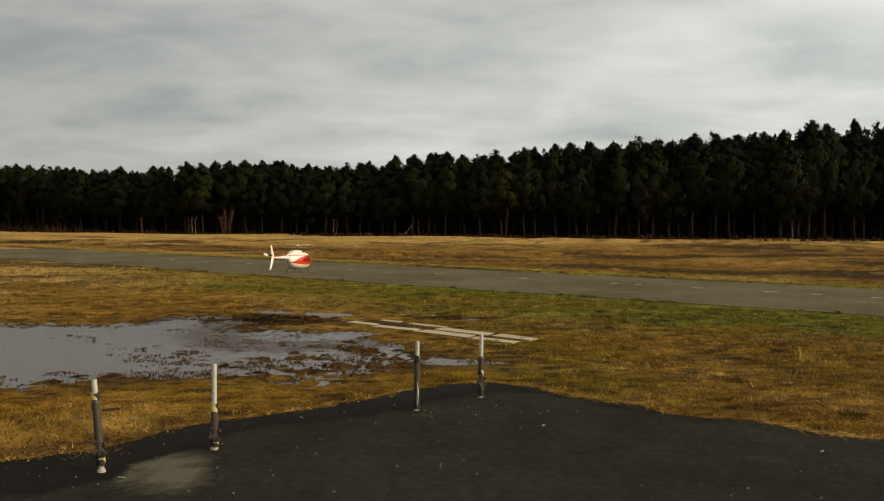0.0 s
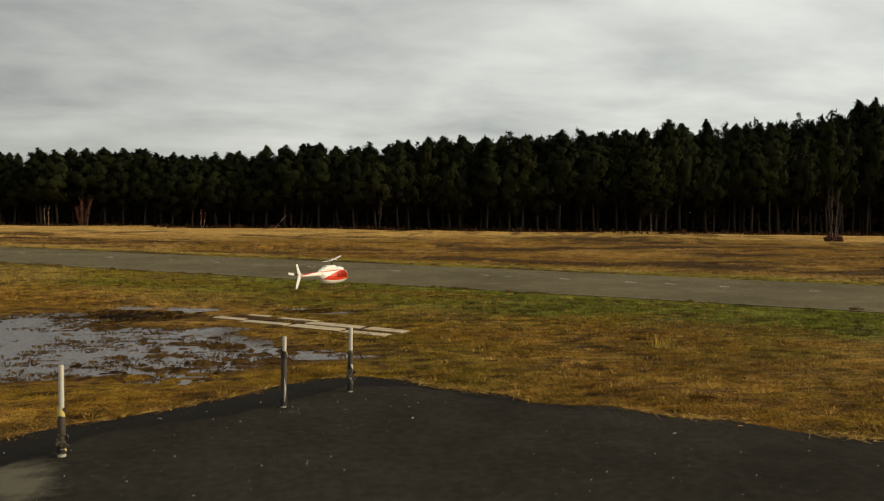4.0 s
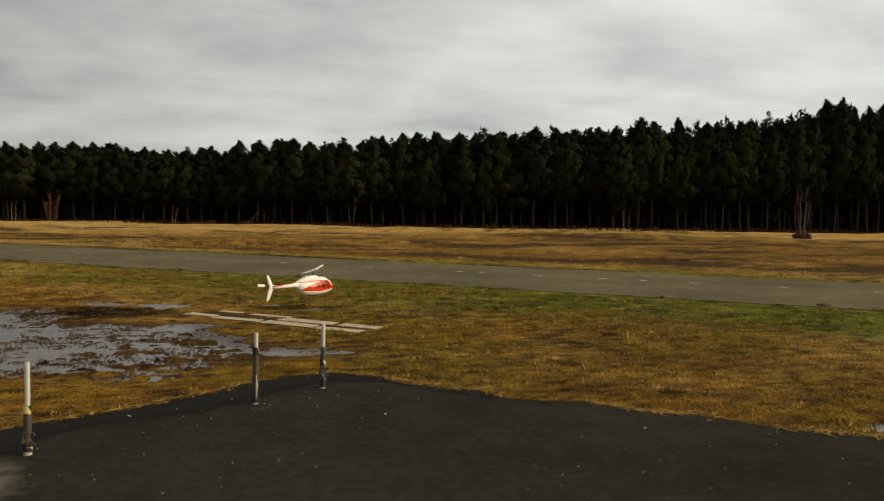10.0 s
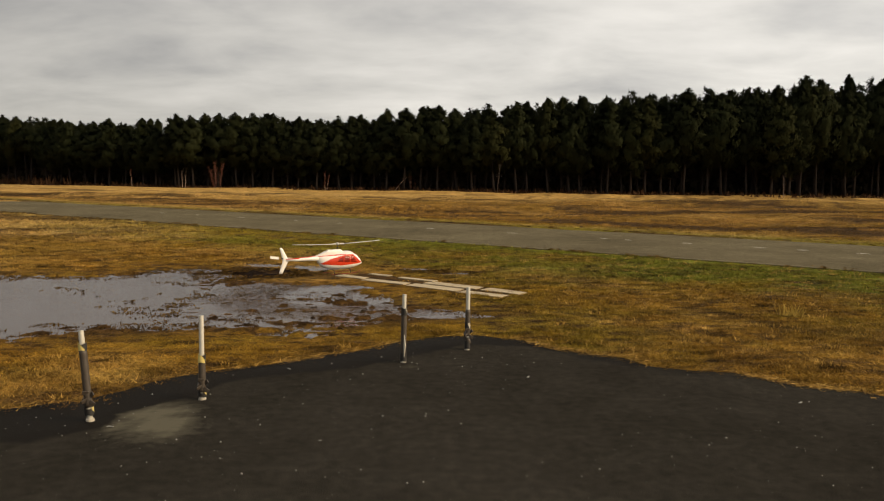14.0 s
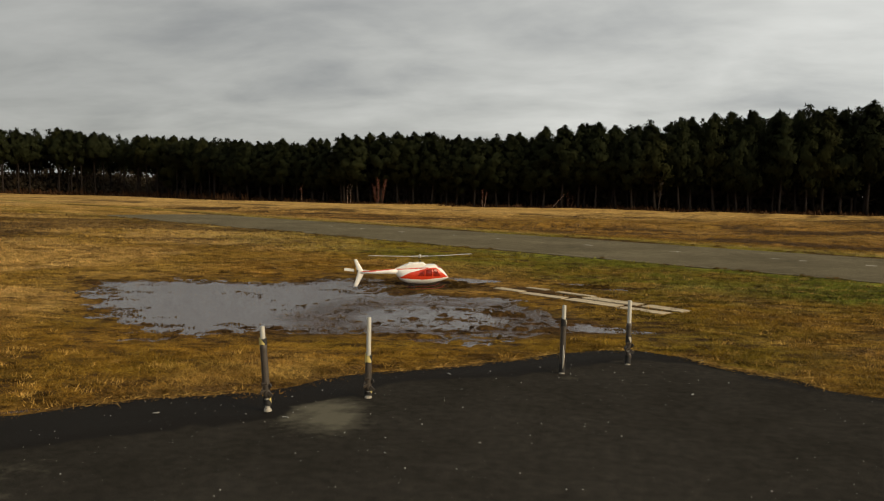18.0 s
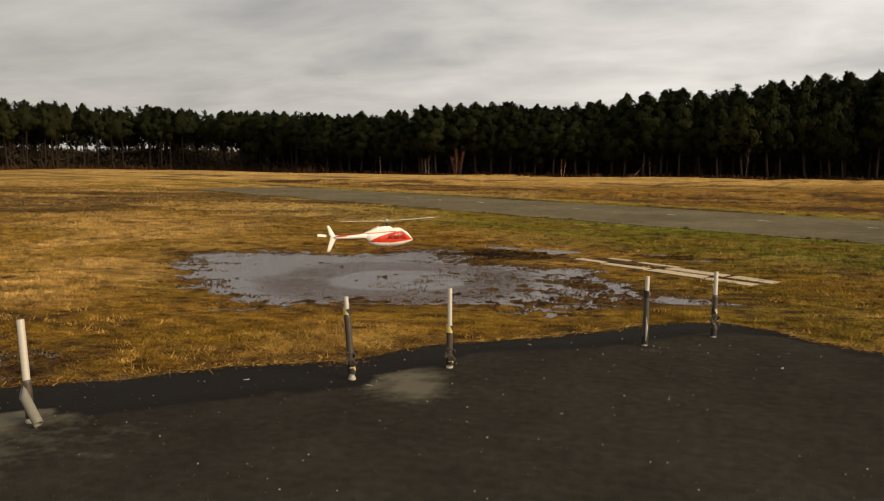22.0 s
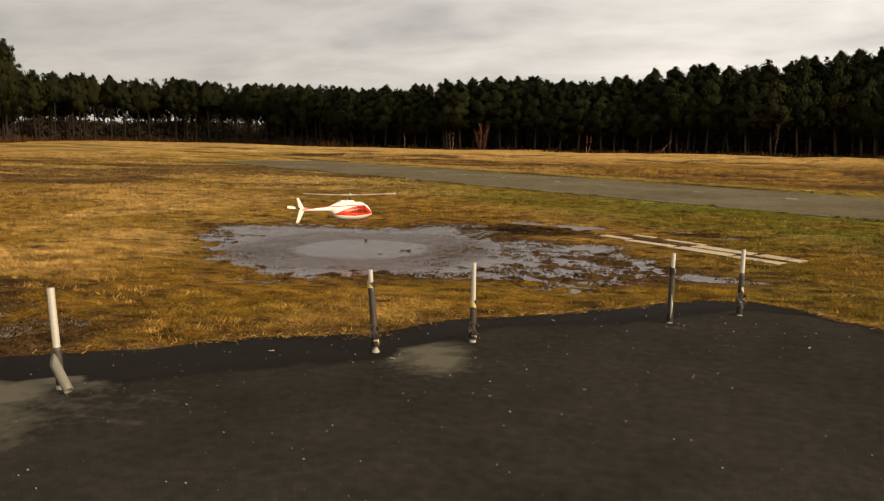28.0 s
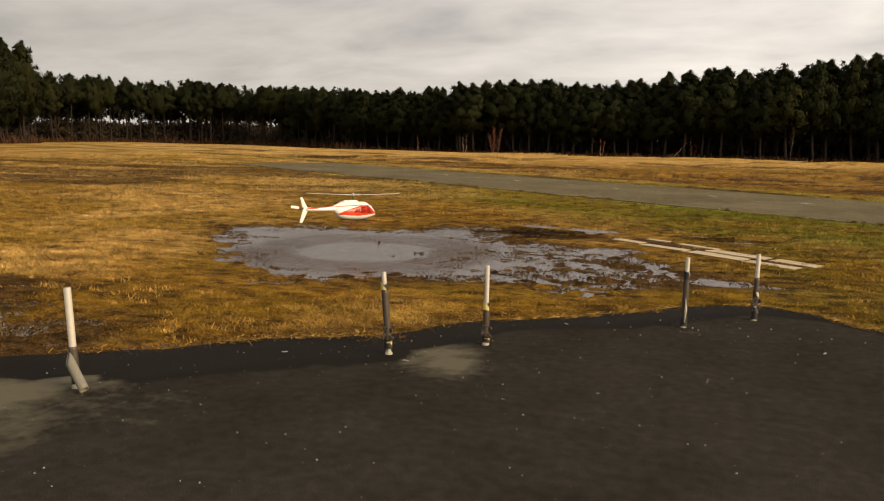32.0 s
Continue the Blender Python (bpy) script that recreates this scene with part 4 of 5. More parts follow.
def build_edge_growth():
    bare_tree("bare_bush", "bare reddish multi-stemmed bush at the wood's edge", -20.9, 74.5, 3, 2.5, 0.40, DULL_BIRCH, TWIG, 1, 260)
    bare_tree("bare_bush", "bare pale multi-stemmed bush on a leafy mound", 42.0, 60.0, 6, 4.2, 0.50, DULL_BIRCH, BARE_GREY, 2, 80)
    bare_tree("bare_bush", "small bare bush at the wood's edge", -12.8, 88.5, 2, 1.9, 0.3, BIRCH, TWIG, 3, 110)
    bare_tree("birch_tree", "pale slender birch stem at the wood's edge", -28.6, 88.5, 2, 2.3, 0.16, BIRCH, BARE_GREY, 4, 50)
    bare_tree("birch_tree", "thin pale birch stem at the wood's edge", -35.5, 91.5, 1, 2.1, 0.2, BIRCH, TWIG, 5, 30)
    bare_tree("bare_bush", "small bare sapling at the wood's edge", 35.0, 80.5, 2, 2.6, 0.35, DULL_BIRCH, BARE_GREY, 6, 60)
    bare_tree("birch_tree", "thin leaning pale trunk at the wood's edge", -4.9, 84.8, 1, 1.7, 0.2, BIRCH, TWIG, 7, 10, 1.3)
    bare_tree("bare_bush", "small reddish bare sapling at the wood's edge", -3.0, 85.5, 3, 1.5, 0.3, BARE_GREY, TWIG, 9, 50)
    bare_tree("birch_tree", "pale slender stem among the pines", 6.3, 86.5, 1, 4.0, 0.3, BARE_GREY, BARE_GREY, 8, 14)
    # leafy mound under the pale bush
    bm = bmesh.new()
    r = random.Random(5)
    for k in range(160):
        a, d = r.uniform(0, 6.28), 0.75 * math.sqrt(r.random())
        m = pose(42 + d * math.cos(a), 60 + d * math.sin(a) * 0.7, 0.45 * (1 - d) + r.uniform(-0.1, 0.25), r.uniform(-60, 60), r.uniform(-60, 60), r.uniform(0, 360))
        bmesh.ops.create_cone(bm, segments=3, radius1=0.10, radius2=0.0, depth=0.35, cap_ends=False, matrix=m)
    tagged(new("bramble_mound", mesh_of(bm, TWIG, "bramble_mound")), "low brown bramble mound beneath a bare bush", "shrub")
    # bracken along the edge
    g = np.random.default_rng(4)
    spots = []
    for x, y, nx, ny, j, q in place_along(EDGE, 0.12, 77, 1.0):
        spots.append((x + nx * (1.2 + 3.0 * j), y + ny * (1.2 + 3.0 * j), q))
    spots = np.array(spots)
    n = len(spots)
    h = (0.25 + 0.55 * spots[:, 2] ** 2) * np.where(spots[:, 0] < -45, 1.5, 0.8)
    k = 5
    c = np.repeat(np.stack([spots[:, 0], spots[:, 1], 0 * h], -1), k, 0) + np.concatenate([g.normal(0, 0.3, (n * k, 2)), np.zeros((n * k, 1))], 1)
    hh = np.repeat(h, k) * g.uniform(0.5, 1.2, n * k)
    a = g.uniform(0, 6.28, n * k)
    side = np.stack([np.cos(a), np.sin(a), 0 * a], -1) * (0.10 + 0.1 * g.random(n * k))[:, None]
    tip = c + np.stack([g.normal(0, 0.22, n * k), g.normal(0, 0.22, n * k), hh], -1)
    v = np.stack([c - side, c + side, tip], 1).reshape(-1, 3)
    tagged(new("bracken", from_arrays("bracken", v, np.arange(len(v)).reshape(-1, 3), LITTER)), "dead reddish-brown bracken along the wood's edge", "undergrowth", kind="stuff")


build_edge_growth()


# ---------------------------------------------------------------- concrete slabs in the grass
def build_slabs():
    o, u, v = Vector((-1.58, 13.48, 0)), Vector((0.777, -0.63, 0)), Vector((0.63, 0.777, 0))
    turn = math.degrees(math.atan2(-0.63, 0.777))
    rows = ((0.02, 0.64, -0.16, 0.20), (0.72, 0.90, -0.22, 0.24), (1.64, 1.02, -0.19, 0.27), (2.68, 0.80, -0.24, 0.27),
            (0.27, 0.48, 0.34, 0.14), (1.00, 0.74, 0.32, 0.17), (1.72, 1.02, 0.16, 0.28), (2.80, 0.72, 0.20, 0.28))
    for k, (a, long, b, wide) in enumerate(rows):
        r = random.Random(k)
        c = o + u * (a + long / 2) + v * b
        bm = bmesh.new()
        box(bm, (long * 0.93, wide * 0.95, 0.05), bevel=0.008)
        for v0 in bm.verts:
            v0.co.x += r.uniform(-0.014, 0.014); v0.co.y += r.uniform(-0.010, 0.010)
        ob = new("concrete_slab", mesh_of(bm, SLAB, "concrete_slab"))
        ob.matrix_basis = pose(c.x, c.y, -0.019 + r.uniform(0, 0.008), r.uniform(-1, 1), r.uniform(-0.6, 0.6), turn + 3.5 + r.uniform(-2, 2))
        tagged(ob, "pale weathered concrete slab sunk in wet grass", "slab", "slabs laid in two rows")


build_slabs()


# ---------------------------------------------------------------- posts on the apron
def ring_band(bm, z0, z1, r, turn, half):
    """Tape wound round a post, part of it in a second colour along a slanting edge."""
    sides, rows, rings = 32, 6, []
    for k in range(rows + 1):
        q = k / rows
        rings.append([bm.verts.new((r * math.cos(a), r * math.sin(a), (z0 + 0.004 * math.sin(3 * a)) * (1 - q) + (z1 + 0.006 * math.sin(2 * a + 1)) * q)) for a in (2 * math.pi * s / sides for s in range(sides))])
    for k in range(rows):
        for s in range(sides):
            e = (s + 1) % sides
            f = bm.faces.new((rings[k][s], rings[k][e], rings[k + 1][e], rings[k + 1][s]))
            f.material_index = int((s + 0.9 * k - 2 * turn) % sides < half * sides)


def build_post(label, x, y, h, sleeve, bands, lean, collar=None, crumple=False, split=False, tape=None, pipe=0.018, skin=0.0255):
    """A steel tube with a plastic sleeve round its lower part and bands of yellow and black tape."""
    post = thing("barrier_post", label, "post", pose(x, y, 0.0, lean[0], lean[1], 0), "posts along the apron's edge")
    bm = bmesh.new()
    tube(bm, [(0, 0, -0.02), (0, 0, h - 0.004), (0, 0, h)], [pipe, pipe, pipe - 0.002], 18, caps=False)
    tube(bm, [(0, 0, h), (0, 0, h - 0.05)], [pipe - 0.002, pipe - 0.003], 18)
    part("pipe", bm, PIPE, post, smooth=True)
    a, b = sleeve
    bm = bmesh.new()
    n = 14
    zs = [a + (b - a) * i / n for i in range(n + 1)]
    rr = []
    for i, z in enumerate(zs):
        w = skin + 0.0010 * math.sin(i * 2.1)
        if crumple and 2 < i < 8:
            w += 0.008 * math.sin(i * 1.9)
        rr.append(w)
    low = [crumple * (i < 8) for i in range(n + 1)]
    tube(bm, [(0.010 * math.sin(i * 1.3) * low[i], 0.008 * math.cos(i * 1.7) * low[i], z) for i, z in enumerate(zs)], rr, 16)
    part("sleeve", bm, SLEEVE, post, "dark grey plastic sleeve", smooth=True)
    for z0, z1, r0, turn, half in bands:
        bm = bmesh.new()
        ring_band(bm, z0, z1, skin + r0 - 0.0275, turn, half)
        part("tape_band", bm, [tape or YELLOW, BLACK], post, "pale and black tape" if tape else "yellow and black hazard tape")
    bm = bmesh.new()
    k = 0.3 if tape else 0.5
    tube(bm, [(0, 0, -0.01), (0, 0, 0.02 * k), (0, 0, 0.035 * k)], [skin + 0.004, skin + 0.002, skin], 14)
    part("foot", bm, WHITE_FOOT, post, "pale mortar foot")
    if split:
        bm = bmesh.new()
        tube(bm, [(0.008, -0.030, 0.05), (0.012, -0.033, 0.16), (0.006, -0.031, 0.26)], [0.003, 0.011, 0.002], 6)
        part("torn_strip", bm, PIPE, post, "torn pale strip of the sleeve")
    if collar:
        bm = bmesh.new()
        r = random.Random(3)
        for k in range(5):
            t = 0.33 * k
            m = pose(0.034 * math.cos(t * 6), -0.02 - 0.012 * math.sin(t * 5), collar + 0.018 * k, 30 * math.sin(k), 40 * math.cos(k * 2), 50 * k)
            box(bm, (0.042, 0.008, 0.028), m, 0.002)
        part("crumpled_collar", bm, SLEEVE, post, "crumpled torn plastic collar")
    return post


def build_posts():
    build_post("pale tube post with a broken grey sleeve", -3.82, 3.745, 0.645, (0.03, 0.27), (), (1.0, -2.5), pipe=0.0225, skin=0.0265)
    build_post("leaning tube post with yellow tape and dark sleeve", -2.315, 5.25, 0.625, (0.10, 0.50), ((0.492, 0.540, 0.0298, 14, 0.3), (0.045, 0.095, 0.032, 5, 0.72)), (1.5, -3.6), collar=0.13)
    build_post("tube post with yellow tape round its middle", -1.72, 5.80, 0.635, (0.06, 0.31), ((0.285, 0.345, 0.0298, 15, 0.3), (0.025, 0.060, 0.032, 5, 0.7)), (1.2, 0.3), collar=0.08)
    build_post("tube post with a torn dark sleeve", -0.28, 7.075, 0.62, (0.06, 0.46), ((0.43, 0.50, 0.030, 0, 0.97), (0.012, 0.085, 0.032, 6, 0.90)), (-0.6, 0.6), split=True, tape=CREAM)
    build_post("tube post with a crumpled grey sleeve", 0.32, 7.63, 0.615, (0.05, 0.40), ((0.215, 0.275, 0.031, 0, 0.86), (0.012, 0.09, 0.032, 6, 0.90)), (-0.4, 0.2), collar=0.13, crumple=True, tape=CREAM, pipe=0.0195, skin=0.024)
    # broken piece of sleeve leaning on the first post
    bm = bmesh.new()
    sides, rings = 16, []
    for k in range(9):
        z = 0.25 * k / 8
        ring = []
        for s in range(sides):
            a = 2 * math.pi * s / sides
            cut = 0.0 if k < 6 else 0.05 * max(0, math.cos(a)) * (k - 5) / 3
            ring.append((0.030 * math.cos(a), 0.030 * math.sin(a), z - cut + (0.05 * max(0, -math.cos(a)) if k == 8 else 0)))
        rings.append(ring)
    outer = [[bm.verts.new(p) for p in ring] for ring in rings]
    inner = [[bm.verts.new((p[0] * 0.88, p[1] * 0.88, p[2])) for p in ring] for ring in rings]
    for a, b in zip(outer, outer[1:]):
        for s in range(sides):
            bm.faces.new((a[s], a[(s + 1) % sides], b[(s + 1) % sides], b[s]))
    for a, b in zip(inner, inner[1:]):
        for s in range(sides):
            bm.faces.new((b[s], b[(s + 1) % sides], a[(s + 1) % sides], a[s]))
    for k in (0, -1):
        for s in range(sides):
            bm.faces.new((outer[k][s], inner[k][s], inner[k][(s + 1) % sides], outer[k][(s + 1) % sides]))
    bmesh.ops.recalc_face_normals(bm, faces=bm.faces[:])
    ob = new("sleeve_piece", mesh_of(bm, SLEEVE_PALE, "sleeve_piece", True))
    foot, top = Vector((-3.672, 3.655, 0.030)), Vector((-3.835, 3.705, 0.20))
    ob.matrix_basis = Matrix.Translation(foot) @ (top - foot).to_track_quat("Z", "Y").to_matrix().to_4x4()
    tagged(ob, "broken grey plastic tube leaning against a post", "tube")


SLEEVE_PALE = plain("weathered_grey_plastic", (0.17, 0.163, 0.13), 0.6, vary=0.25, scale=9)
build_posts()


# ---------------------------------------------------------------- loose stones on the apron
def build_gravel():
    g = np.random.default_rng(11)
    x, y = g.uniform(-4.6, 5.5, 2000), g.uniform(1.8, 8.3, 2000)
    keep = (inside(APRON, x, y) > 0.05) & (fbm(x * 0.9, y * 0.9, 119) > 0.25 + 0.4 * g.random(2000))
    x, y = x[keep], y[keep]
    s = 0.0018 + 0.0062 * g.random(len(x)) ** 5
    shape = np.array([(1, 0, 0), (-0.5, 0.9, 0), (-0.6, -0.8, 0), (0.1, 0.1, 1.0), (0.2, -0.2, -0.6)])
    tri = np.array([(0, 1, 3), (1, 2, 3), (2, 0, 3), (1, 0, 4), (2, 1, 4), (0, 2, 4)])
    a = g.uniform(0, 6.28, len(x))
    c, d = np.cos(a), np.sin(a)
    v = np.stack([shape[None, :, 0] * c[:, None] - shape[None, :, 1] * d[:, None], shape[None, :, 0] * d[:, None] + shape[None, :, 1] * c[:, None], np.repeat(shape[None, :, 2], len(x), 0)], -1) * s[:, None, None]
    v = v + np.stack([x, y, 0.45 * s], -1)[:, None]
    f = tri[None] + 5 * np.arange(len(x))[:, None, None]
    tagged(new("gravel", from_arrays("gravel", v.reshape(-1, 3), f.reshape(-1, 3), STONE)), "scattered pale grit on dark asphalt", "gravel", kind="stuff")
    # a few larger bits of litter and bark
    r = random.Random(2)
    for px, py in ((-2.12, 5.12), (-3.05, 4.98), (-1.25, 6.75), (0.8, 6.57), (1.05, 8.0), (2.8, 5.9)):
        bm = bmesh.new()
        box(bm, (0.038, 0.011, 0.006), pose(0, 0, 0, r.uniform(-10, 10), 0, 0), 0.004)
        box(bm, (0.018, 0.011, 0.005), pose(0.019, 0.006, 0.002, 0, 15, 35), 0.003)
        ob = new("bark_chip", mesh_of(bm, STONE, "bark_chip"))
        ob.matrix_basis = pose(px, py, 0.006, 0, 0, r.uniform(0, 180))
        tagged(ob, "pale chip of bark lying on asphalt", "chip")


build_gravel()


# ---------------------------------------------------------------- grass
def build_grass():
    g = np.random.default_rng(21)

    def sow(name, label, x0, x1, y0, y1, count, blades, tall_m, wide, stalk, spread=1.0):
        x, y = g.uniform(x0, x1, count), g.uniform(y0, y1, count)
        v, u = across(x, y), along(x, y)
        z = height(x, y)
        keep = (inside(APRON, x, y) < 0.02 + 0.10 * g.random(count)) & ~((v > NEAR - 0.05) & (v < FAR + 0.05) & (u > -44.5)) & (z > WATER - 0.010 - 0.03 * (g.random(count) < 0.10))
        clumpy = fbm(x * 1.3, y * 1.3, 91) + 0.5 * fbm(x * 5, y * 5, 93)
        keep &= clumpy > 0.45 + 0.30 * g.random(count)
        keep &= np.clip(1.6 * blob((-3.1, 13.3, 1.5, 1.1), x, y), 0, 0.93) < g.random(count)
        u2, v2 = (x + 1.58) * 0.777 - (y - 13.48) * 0.63, (x + 1.58) * 0.63 + (y - 13.48) * 0.777
        keep &= ~((u2 > 0) & (u2 < 3.6) & (v2 > -0.32) & (v2 < 0.42) & (g.random(count) < 0.66))
        x, y, z = x[keep], y[keep], z[keep]
        green, gold, mud = zones(x, y)
        peat, rust = peaty(x, y), rusty(x, y)
        n = len(x)
        h = tall_m * (0.4 + 0.8 * fbm(x * 0.9, y * 0.9, 95)) * (1 - 0.4 * mud) * (1 + 0.5 * gold) * (1 - 0.55 * soggy(x, y) * ramp01(y, 6.5, 7.5))
        c = np.repeat(np.stack([x, y, z - 0.005], -1), blades, 0)
        c[:, :2] += g.normal(0, 0.025, (n * blades, 2)) * (1 if stalk else 1.4)
        hh = np.repeat(h, blades) * g.uniform(0.4, 1.3, n * blades)
        a = g.uniform(0, 6.28, n * blades)
        side = np.stack([np.cos(a), np.sin(a), 0 * a], -1) * (wide * g.uniform(0.6, 1.3, n * blades))[:, None]
        lean = g.normal(0, 0.25 if stalk else 0.75, (n * blades, 2)) * hh[:, None]
        tip = c + np.concatenate([lean, (hh * (1.0 if stalk else 0.75))[:, None]], 1)
        vv = np.stack([c - side, c + side, tip], 1).reshape(-1, 3)
        me = from_arrays(name, vv, np.arange(len(vv)).reshape(-1, 3), BLADES)
        each = lambda a: np.repeat(a, blades * 3)
        tone = np.repeat(np.clip(0.50 + 0.40 * (g.random(n) - 0.5) + 0.5 * (fbm(x * 1.6, y * 3.2, 96, 3) - 0.5) + 0.9 * (fbm(x * 6, y * 9, 98, 2) - 0.5), 0, 1), blades * 3)
        give(me, green=each(green), golden=each(gold), mud=each(mud * 0.85), peat=each(peat), rust=each(rust), tone=np.clip(0.52 + spread * (tone - 0.52 + np.repeat(g.normal(0, 0.12, n * blades), 3)), 0, 1))
        tagged(new(name, me), label, "grass", kind="stuff")

    sow("grass", "short matted brown and olive winter grass", -7.5, 6.5, 4.0, 10.5, 56000, 6, 0.040, 0.0062, False)
    sow("grass", "short matted brown and olive winter grass", -14, 12, 10.5, 20, 80000, 5, 0.052, 0.0095, False)
    sow("grass", "patchy winter grass around the runway", -45, 35, 19, 62, 130000, 4, 0.085, 0.016, False, 0.5)
    sow("grass", "patchy golden winter grass of the open field", -45, -14, 6, 19, 80000, 4, 0.08, 0.012, False, 0.6)
    sow("grass", "short golden winter grass beside the puddle", -16, -7.5, 4.0, 10.5, 50000, 5, 0.045, 0.0075, False)
    sow("grass_stalks", "pale dry grass stalks beside the apron", -7.5, 6.5, 4.2, 9.5, 4500, 2, 0.09, 0.0026, True)
    sow("grass_stalks", "pale dry grass stalks around the puddle", -14, 10, 8, 18, 4500, 2, 0.10, 0.004, True)


build_grass()


def build_tussocks():
    """Thicker tufts of dead grass, pale or dark, standing in the short turf."""
    g = np.random.default_rng(71)
    for name, label, tone_lo, tone_hi, gold, mud, count in (("straw_tussocks", "pale straw tufts in the short turf", 0.6, 1.0, 0.55, 0.0, 1700), ("dark_tussocks", "dark brown tufts in the short turf", 0.1, 0.45, 0.0, 0.7, 1600)):
        x, y = g.uniform(-8, 8, count), 5.0 + 13 * g.random(count) ** 1.3
        keep = (inside(APRON, x, y) < -0.08) & (height(x, y) > WATER + 0.004) & (across(x, y) < NEAR - 0.15) & (soggy(x, y) < 0.5)
        x, y = x[keep], y[keep]
        n, k = len(x), 22
        wide = np.repeat(g.uniform(0.02, 0.06, n), k)
        c = np.repeat(np.stack([x, y, height(x, y) - 0.004], -1), k, 0)
        c[:, :2] += g.normal(0, 1, (n * k, 2)) * wide[:, None] * (1.6, 0.8)
        h = np.repeat(g.uniform(0.02, 0.055, n), k) * g.uniform(0.5, 1.3, n * k)
        a = g.uniform(0, 6.28, n * k)
        side = np.stack([np.cos(a), np.sin(a), 0 * a], -1) * g.uniform(0.002, 0.005, n * k)[:, None]
        tip = c + np.column_stack([g.normal(0, 0.6, (n * k, 2)) * h[:, None], h])
        v = np.stack([c - side, c + side, tip], 1).reshape(-1, 3)
        me = from_arrays(name, v, np.arange(len(v)).reshape(-1, 3), BLADES)
        give(me, green=np.zeros(len(v)), golden=np.full(len(v), gold), mud=np.full(len(v), mud), tone=np.repeat(g.uniform(tone_lo, tone_hi, n * k), 3))
        tagged(new(name, me), label, "grass", kind="stuff")


build_tussocks()


def build_sedge():
    """Dark tufts standing in the shallow water."""
    g = np.random.default_rng(41)
    x, y = g.uniform(-9.2, 0.8, 30000), g.uniform(7.6, 15.3, 30000)
    x[:5000], y[:5000] = g.uniform(-7.2, -4.3, 5000), g.uniform(3.7, 6.2, 5000)
    small = y < 6.5
    pool, z = inside(POOL, x, y), height(x, y)
    thick = ramp01(x, -5.5, -2.0) + ramp01(-pool, -1.0, -0.1)
    keep = (z < WATER + 0.005) & ((pool > -0.5) | small) & (0.45 * small + fbm(x * 1.8, y * 3.4, 51) + 0.35 * fbm(x * 6, y * 9, 52, 2) + 0.30 * np.clip(thick, 0, 1) > 0.90 + 0.16 * g.random(30000))
    x, y = x[keep], y[keep]
    n, k = len(x), 5
    c = np.repeat(np.stack([x, y, np.full(n, WATER - 0.004)], -1), k, 0)
    c[:, :2] += g.normal(0, 0.025, (n * k, 2))
    h = g.uniform(0.004, 0.022, n * k)
    a = g.uniform(0, 6.28, n * k)
    side = np.stack([np.cos(a), np.sin(a), 0 * a], -1) * g.uniform(0.007, 0.018, n * k)[:, None]
    tip = c + np.stack([g.normal(0, 0.02, n * k), g.normal(0, 0.02, n * k), h], -1)
    v = np.stack([c - side, c + side, tip], 1).reshape(-1, 3)
    me = from_arrays("sedge", v, np.arange(len(v)).reshape(-1, 3), BLADES)
    give(me, green=np.zeros(len(v)), golden=np.zeros(len(v)), mud=np.repeat(g.uniform(0.6, 1.0, n * k), 3), tone=np.repeat(g.uniform(0.1, 0.6, n * k), 3))
    tagged(new("sedge", me), "drowned brown tufts standing in the puddle", "grass", kind="stuff")


build_sedge()


def build_clods():
    """Dark torn clods of turf along the runway's edges."""
    g = np.random.default_rng(61)
    n, k = 420, 16
    u = g.uniform(-43, 22, n)
    near = g.random(n) < 0.6
    v = np.where(near, NEAR - g.uniform(0.0, 0.30, n), FAR + g.uniform(0.05, 0.7, n))
    keep = fbm(u * 0.45, np.where(near, 3.0, 9.0), 115) > 0.40 + 0.16 * g.random(n)
    u, v = u[keep], v[keep]
    n = len(u)
    x, y = u * RU[0] + v * RV[0], u * RU[1] + v * RV[1]
    big = np.repeat(g.uniform(0.5, 1.6, n), k)[:, None]
    c = np.repeat(np.stack([x, y, 0 * x], -1), k, 0) + np.column_stack([g.normal(0, 0.05, (n * k, 2)), g.uniform(0, 0.03, n * k)]) * big
    side, way = g.normal(0, 0.022, (n * k, 3)) * (1, 1, 0.25) * big, np.column_stack([g.normal(0, 0.03, (n * k, 2)), g.uniform(0.005, 0.022, n * k)]) * big
    vv = np.stack([c - side, c + side, c + way], 1).reshape(-1, 3)
    me = from_arrays("turf_clods", vv, np.arange(len(vv)).reshape(-1, 3), BLADES)
    give(me, green=np.zeros(len(vv)), golden=np.zeros(len(vv)), mud=np.full(len(vv), 0.75), tone=np.full(len(vv), 0.35))
    tagged(new("turf_clods", me), "dark clods of turf along the runway's edges", "turf", kind="stuff")


build_clods()


